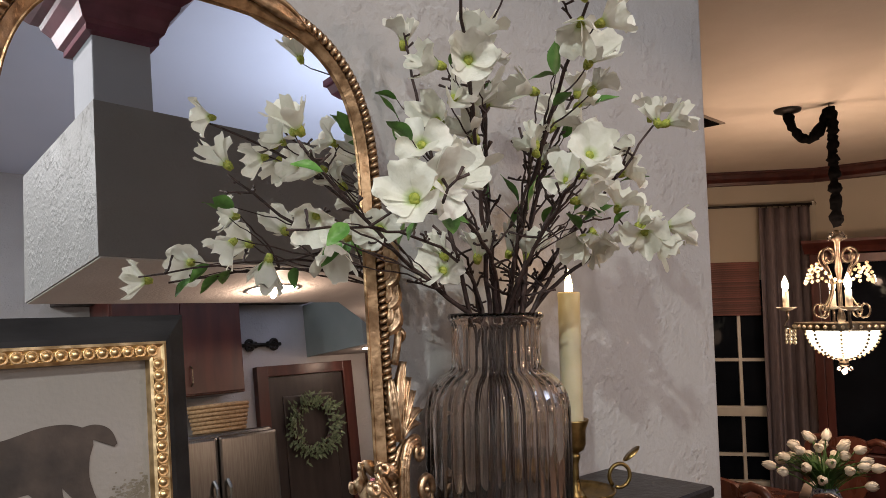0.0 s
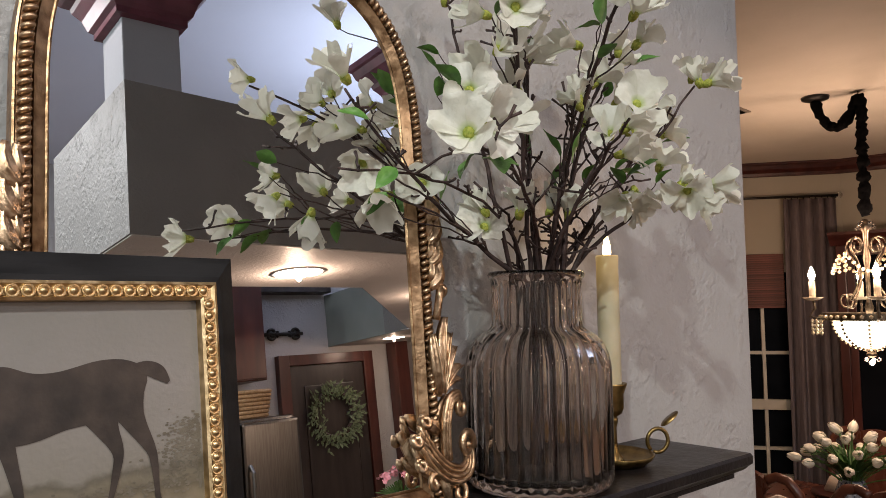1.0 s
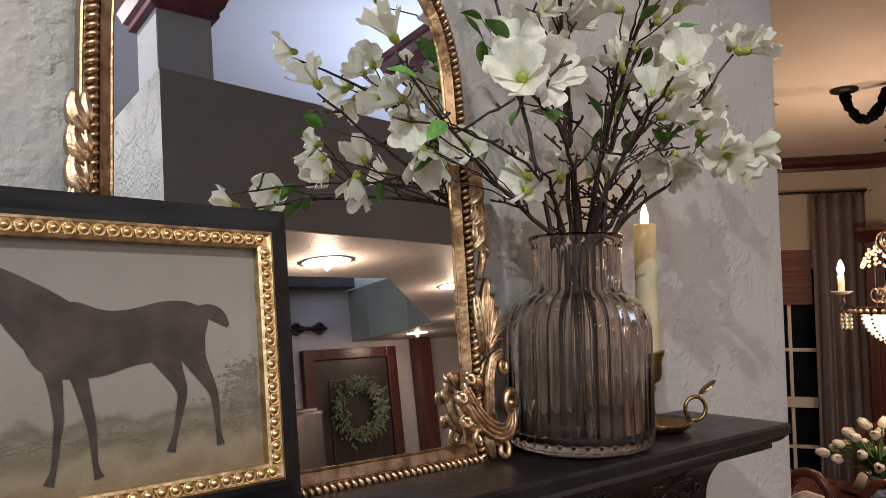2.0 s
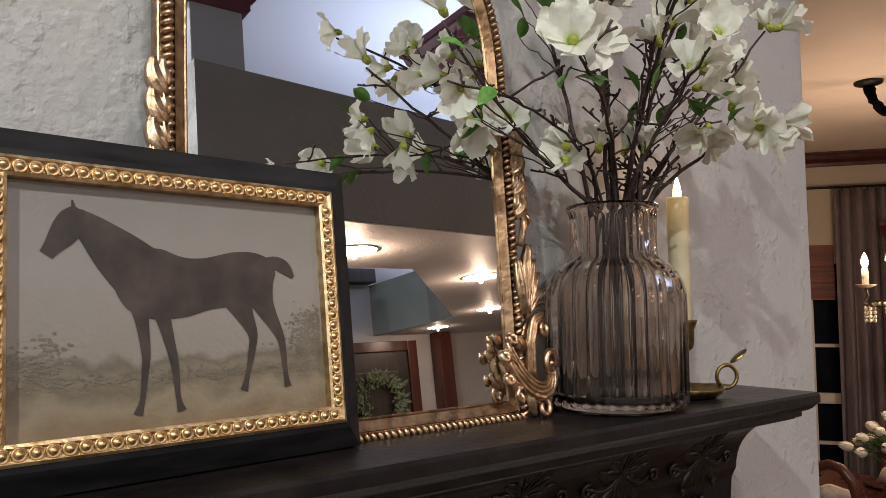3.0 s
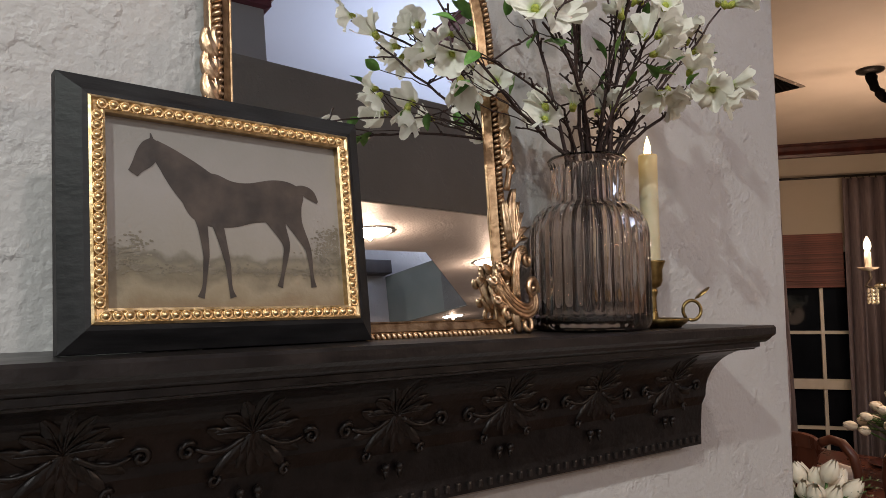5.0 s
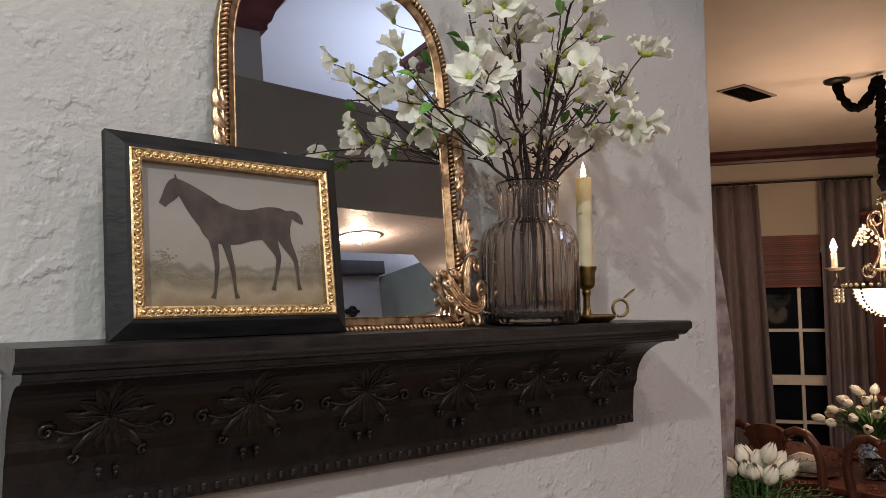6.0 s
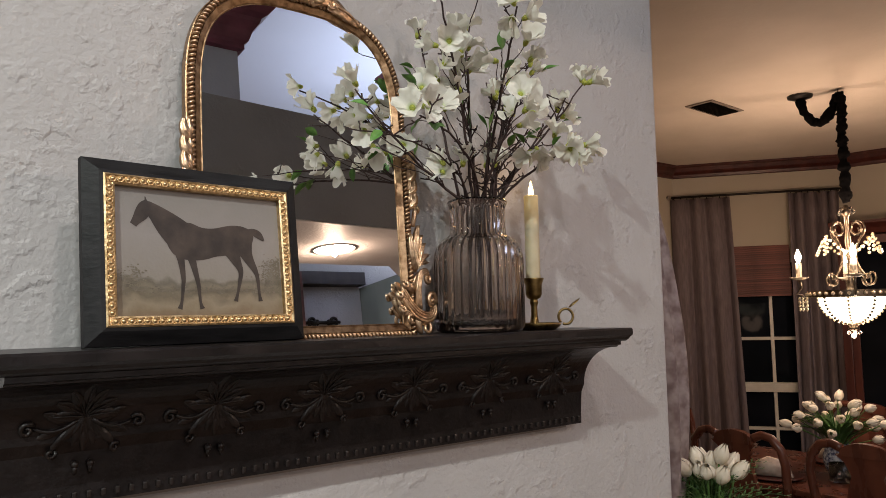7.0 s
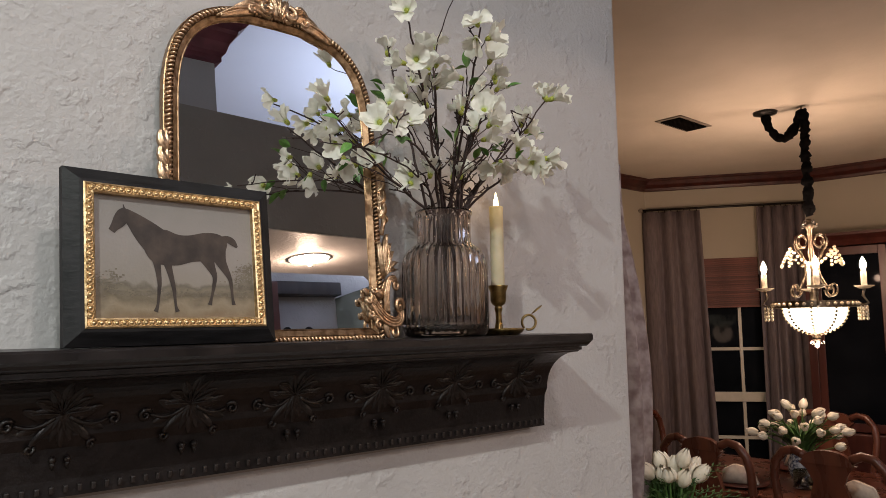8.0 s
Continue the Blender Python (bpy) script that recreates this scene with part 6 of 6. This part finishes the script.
# ---- what the mirror shows: soffit columns, kitchen and entry ----
CAP_WOOD = mat("burgundy_cap_wood", (0.065, 0.016, 0.028), (0.13, 0.036, 0.055), 12, 0.35, bump=0.08)
COLUMN_PAINT = plaster("grey_column_plaster", (0.26, 0.28, 0.32), (0.3, 0.32, 0.365), 0.3)
HOOD_PAINT = mat("sage_grey_paint", (0.2, 0.225, 0.215), (0.23, 0.255, 0.245), 4, 0.55, bump=0.15)
DOOR_WOOD = mat("dark_door_wood", (0.022, 0.016, 0.015), (0.04, 0.028, 0.025), 20, 0.4, bump=0.1, stretch=(1, 1, 0.15))
BASKET = mat("wicker", (0.25, 0.15, 0.07), (0.42, 0.27, 0.14), 60, 0.75, bump=0.5, bscale=120)
WREATH_GREEN = mat("wreath_green", (0.05, 0.075, 0.035), (0.12, 0.15, 0.075), 60, 0.6)
PINK = mat("pink_petal", (0.55, 0.2, 0.26), (0.7, 0.34, 0.4), 40, 0.6)


def soffit_column(x0, x1, y0, y1):
    thing = empty("soffit_column", "grey plaster column with a stepped burgundy wooden cap on the soffit", "column", "soffit columns", m=pose((x0 + x1) / 2, (y0 + y1) / 2, 2.53))
    hx, hy = (x1 - x0) / 2, (y1 - y0) / 2
    part("shaft", boxed(-hx, hx, -hy, hy, 0.001, 0.26, 0.004), COLUMN_PAINT, thing)
    bm = bmesh.new()
    steps = [(0.0, 0.258), (0.018, 0.262), (0.018, 0.280), (0.030, 0.290), (0.042, 0.325), (0.062, 0.352), (0.066, 0.366), (0.085, 0.378), (0.105, 0.40), (0.115, 0.43), (0.125, 0.436), (0.125, 0.46)]
    rings = []
    for o, z in steps:
        rings.append([bm.verts.new((sx * (hx + o), sy * (hy + o), z)) for sx, sy in ((-1, -1), (1, -1), (1, 1), (-1, 1))])
    for a, b in zip(rings, rings[1:]):
        for k in range(4):
            bm.faces.new((a[k], a[(k + 1) % 4], b[(k + 1) % 4], b[k]))
    bm.faces.new(rings[0])
    bm.faces.new(rings[-1])
    part("cap", bm, CAP_WOOD, thing, "stepped burgundy wooden cap")
    return thing


soffit_column(0.345, 0.500, -1.50, -1.345)
soffit_column(1.425, 1.585, -1.545, -1.385)


def recessed(x, y, z):
    thing = empty("recessed_light", "round recessed ceiling light, switched on", "ceiling light", "recessed lights", m=pose(x, y, z))
    part("trim", lathe(bmesh.new(), [(0.0765, 0.0), (0.088, 0.0), (0.087, -0.0015), (0.077, -0.0015)], 32, closed=True), CEIL_KITCHEN, thing, smooth=True)
    part("lens", lathe(bmesh.new(), [(0.0, -0.004), (0.076, -0.004), (0.076, -0.001), (0.0, -0.001)], 28), RECESSED, thing, "glowing lens")


for kx, ky in KITCHEN_LAMPS:
    recessed(kx, ky, SOFFIT_Z - 0.0005)
# Living room fittings are unseen, added where those lamps hang.
for lx, ly in LIVING_LAMPS:
    recessed(lx, ly, CEIL_Z - 0.0005)


structure("soffit_return", boxed(2.728, 2.746, -4.199, -3.24, SOFFIT_Z - 0.002, 2.532, 0.002), HOOD_PAINT, "sage grey painted side of the lower entry ceiling", "soffit")


def entry_door():
    thing = empty("door_1", "dark stained entry door with a green wreath, closed", "door", kind="structure", m=pose(2.68, -4.2, 0))
    part("leaf", boxed(-0.31, 0.31, 0.005, 0.045, 0.005, 2.02, 0.004), DOOR_WOOD, thing)
    for z0, z1 in ((0.18, 0.85), (1.0, 1.88)):
        part("panel", boxed(-0.21, 0.21, 0.046, 0.056, z0, z1, 0.008), DOOR_WOOD, thing)
    for x0, x1, z0, z1 in ((-0.40, -0.315, 0, 2.10), (0.315, 0.40, 0, 2.10), (-0.315, 0.315, 2.025, 2.10)):
        part("casing", boxed(x0, x1, 0.001, 0.06, z0, z1, 0.004), CHERRY, thing)
    part("door_handle", tube(bmesh.new(), [(-0.26, 0.05, 1.0), (-0.26, 0.09, 1.0), (-0.16, 0.09, 1.0)], 0.009, 8), BRONZE, thing, smooth=True)


entry_door()


def wreath():
    thing = empty("wreath", "round green leaf wreath hanging on the dark door", "wreath", m=pose(2.68, -4.14, 1.66))
    rng = random.Random(6)
    bm = bmesh.new()
    tube(bm, [(0.16 * math.cos(a), 0.02, 0.16 * math.sin(a)) for a in [2 * math.pi * k / 30 for k in range(31)]], 0.02, 6)
    part("ring", bm, BARK, thing)
    bm = bmesh.new()
    for k in range(420):
        a = rng.uniform(0, 6.28)
        r = rng.gauss(0.165, 0.03)
        p = Vector((r * math.cos(a), 0.03 + rng.uniform(0, 0.03), r * math.sin(a)))
        d = Vector((math.cos(a + rng.uniform(-1.3, 1.3)), rng.uniform(0, 0.6), math.sin(a + rng.uniform(-1.3, 1.3)))) * rng.uniform(0.03, 0.055)
        s = d.cross(Vector((0, 1, 0.2))).normalized() * 0.009
        bm.faces.new([bm.verts.new(p), bm.verts.new(p + d * 0.5 + s), bm.verts.new(p + d), bm.verts.new(p + d * 0.5 - s)])
    tagged(part("leaves", bm, WREATH_GREEN, thing, "small dusty green leaves"), kind="stuff")


wreath()
structure("wall_beam", boxed(1.0, 2.726, -4.199, -4.09, 2.54, 2.645, 0.006), DOOR_WOOD, "dark wooden beam along the top of the entry wall", "beam")
structure("door_post", boxed(3.245, 3.365, -4.18, -4.06, 0.0, 2.149, 0.004), CHERRY, "dark cherry post beside the entry door", "post")


def iron_ornament():
    thing = empty("iron_ornament", "black wrought iron scroll ornament on the entry wall", "wall decor", m=pose(2.355, -4.19, 2.255))
    # flat scrolls mirrored about the middle
    bm = bmesh.new()
    for s in (-1, 1):
        for t in (-1, 1):
            pts = [(s * abs(x) * 1.0 + s * 0.02, 0.012, t * z * 0.7) for x, z in scroll((0.07, 0.025), 0.045, 0.012, 1.2, 3.0, 1, 16)]
            tube(bm, pts, 0.012, 6)
    tube(bm, [(-0.15, 0.012, 0), (0.15, 0.012, 0)], 0.014, 6)
    part("scrolls", bm, IRON, thing, smooth=True)


iron_ornament()


def wall_cabinet():
    thing = empty("wall_cabinet", "dark cherry cabinet fixed to the wall over the refrigerator", "cabinet", m=pose(1.64, -4.199, 1.93))
    part("body", boxed(-0.42, 0.40, 0.0, 0.33, 0.0, 0.66, 0.006), CHERRY, thing)
    for k in range(2):
        d = part("door", boxed(-0.41 + 0.405 * k, -0.01 + 0.40 * k, 0.331, 0.35, 0.01, 0.65, 0.006), CHERRY, thing)
        x = -0.05 + 0.09 * k
        part("handle", tube(bmesh.new(), [(x, 0.352, 0.06), (x, 0.375, 0.08), (x, 0.375, 0.16), (x, 0.352, 0.18)], 0.005, 6), BRONZE, d)


wall_cabinet()
STEEL = mat("brushed_steel", (0.16, 0.155, 0.15), (0.22, 0.215, 0.21), 40, 0.28, 1.0, bump=0.05, stretch=(6, 6, 0.2))


def refrigerator():
    thing = empty("refrigerator", "brushed steel refrigerator with a curved top edge", "refrigerator", m=pose(1.70, -4.199, 0))
    part("body", boxed(-0.40, 0.36, 0.0, 0.60, 0.02, 1.70, 0.02), STEEL, thing)
    for k in range(2):
        d = part("door", boxed(-0.395 + 0.378 * k, -0.022 + 0.378 * k, 0.602, 0.66, 0.05, 1.68, 0.018), STEEL, thing)
        x = -0.06 + 0.08 * k
        part("handle", tube(bmesh.new(), [(x, 0.662, 0.7), (x, 0.70, 0.74), (x, 0.70, 1.4), (x, 0.662, 1.44)], 0.010, 8), STEEL, d)


refrigerator()


def basket():
    thing = empty("wicker_basket", "tan wicker basket on top of the refrigerator", "basket", m=pose(1.83, -3.82, 1.701))
    bm = bmesh.new()
    for k in range(7):
        z = 0.013 + 0.024 * k
        w = 0.13 + 0.004 * k
        tube(bm, [(w * math.cos(a) * 1.2, w * math.sin(a) * 0.8, z) for a in [2 * math.pi * q / 28 for q in range(29)]], 0.013, 6)
    box(bm, -0.12, 0.12, -0.08, 0.08, 0.0, 0.02)
    part("weave", bm, BASKET, thing, smooth=True)


basket()


def island():
    thing = empty("kitchen_island", "grey kitchen island with a pale worktop", "island", m=pose(1.95, -2.75, 0))
    part("base_unit", boxed(-0.5, 0.5, -0.3, 0.3, 0.0, 0.88, 0.008), HOOD_PAINT, thing)
    part("worktop", boxed(-0.54, 0.54, -0.34, 0.34, 0.881, 0.92, 0.01), CEIL_KITCHEN, thing, "pale worktop")


island()


def posy():
    pot((2.05, -2.6, 0.921), [(0.0, 0.0), (0.05, 0.0), (0.06, 0.1), (0.05, 0.30), (0.045, 0.30), (0.045, 0.05), (0.0, 0.03)], CANDLE_SLEEVE, "pale tall vase on the kitchen island")
    thing = empty("pink_posy", "bunch of pink flowers with leaves on the kitchen island", "flowers", m=pose(2.05, -2.6, 1.2))
    rng = random.Random(9)
    bm = bmesh.new()
    for k in range(60):
        a, r = rng.uniform(0, 6.28), rng.uniform(0, 0.13)
        tube(bm, [(0, 0, -0.1), (r * 0.5 * math.cos(a), r * 0.5 * math.sin(a), 0.06), (r * math.cos(a), r * math.sin(a), 0.12 - r * 0.4)], [0.003, 0.008, 0.002], 5)
    tagged(part("foliage", bm, STALK, thing), kind="stuff")
    for k in range(11):
        a, r = 2.4 * k, 0.035 * math.sqrt(k)
        bl = new("flower", BLOSSOMS_PINK)
        bl.parent = thing
        bl.matrix_basis = facing(Vector((r * math.cos(a), r * math.sin(a), 0.17 - r * 0.4)), (r * 3 * math.cos(a), r * 3 * math.sin(a), 0.5), 40 * k)


_b = part("flower", blossom_mesh(0.35, 0.032, RNG), PINK, smooth=True)
BLOSSOMS_PINK = _b.data
bpy.data.objects.remove(_b)
posy()
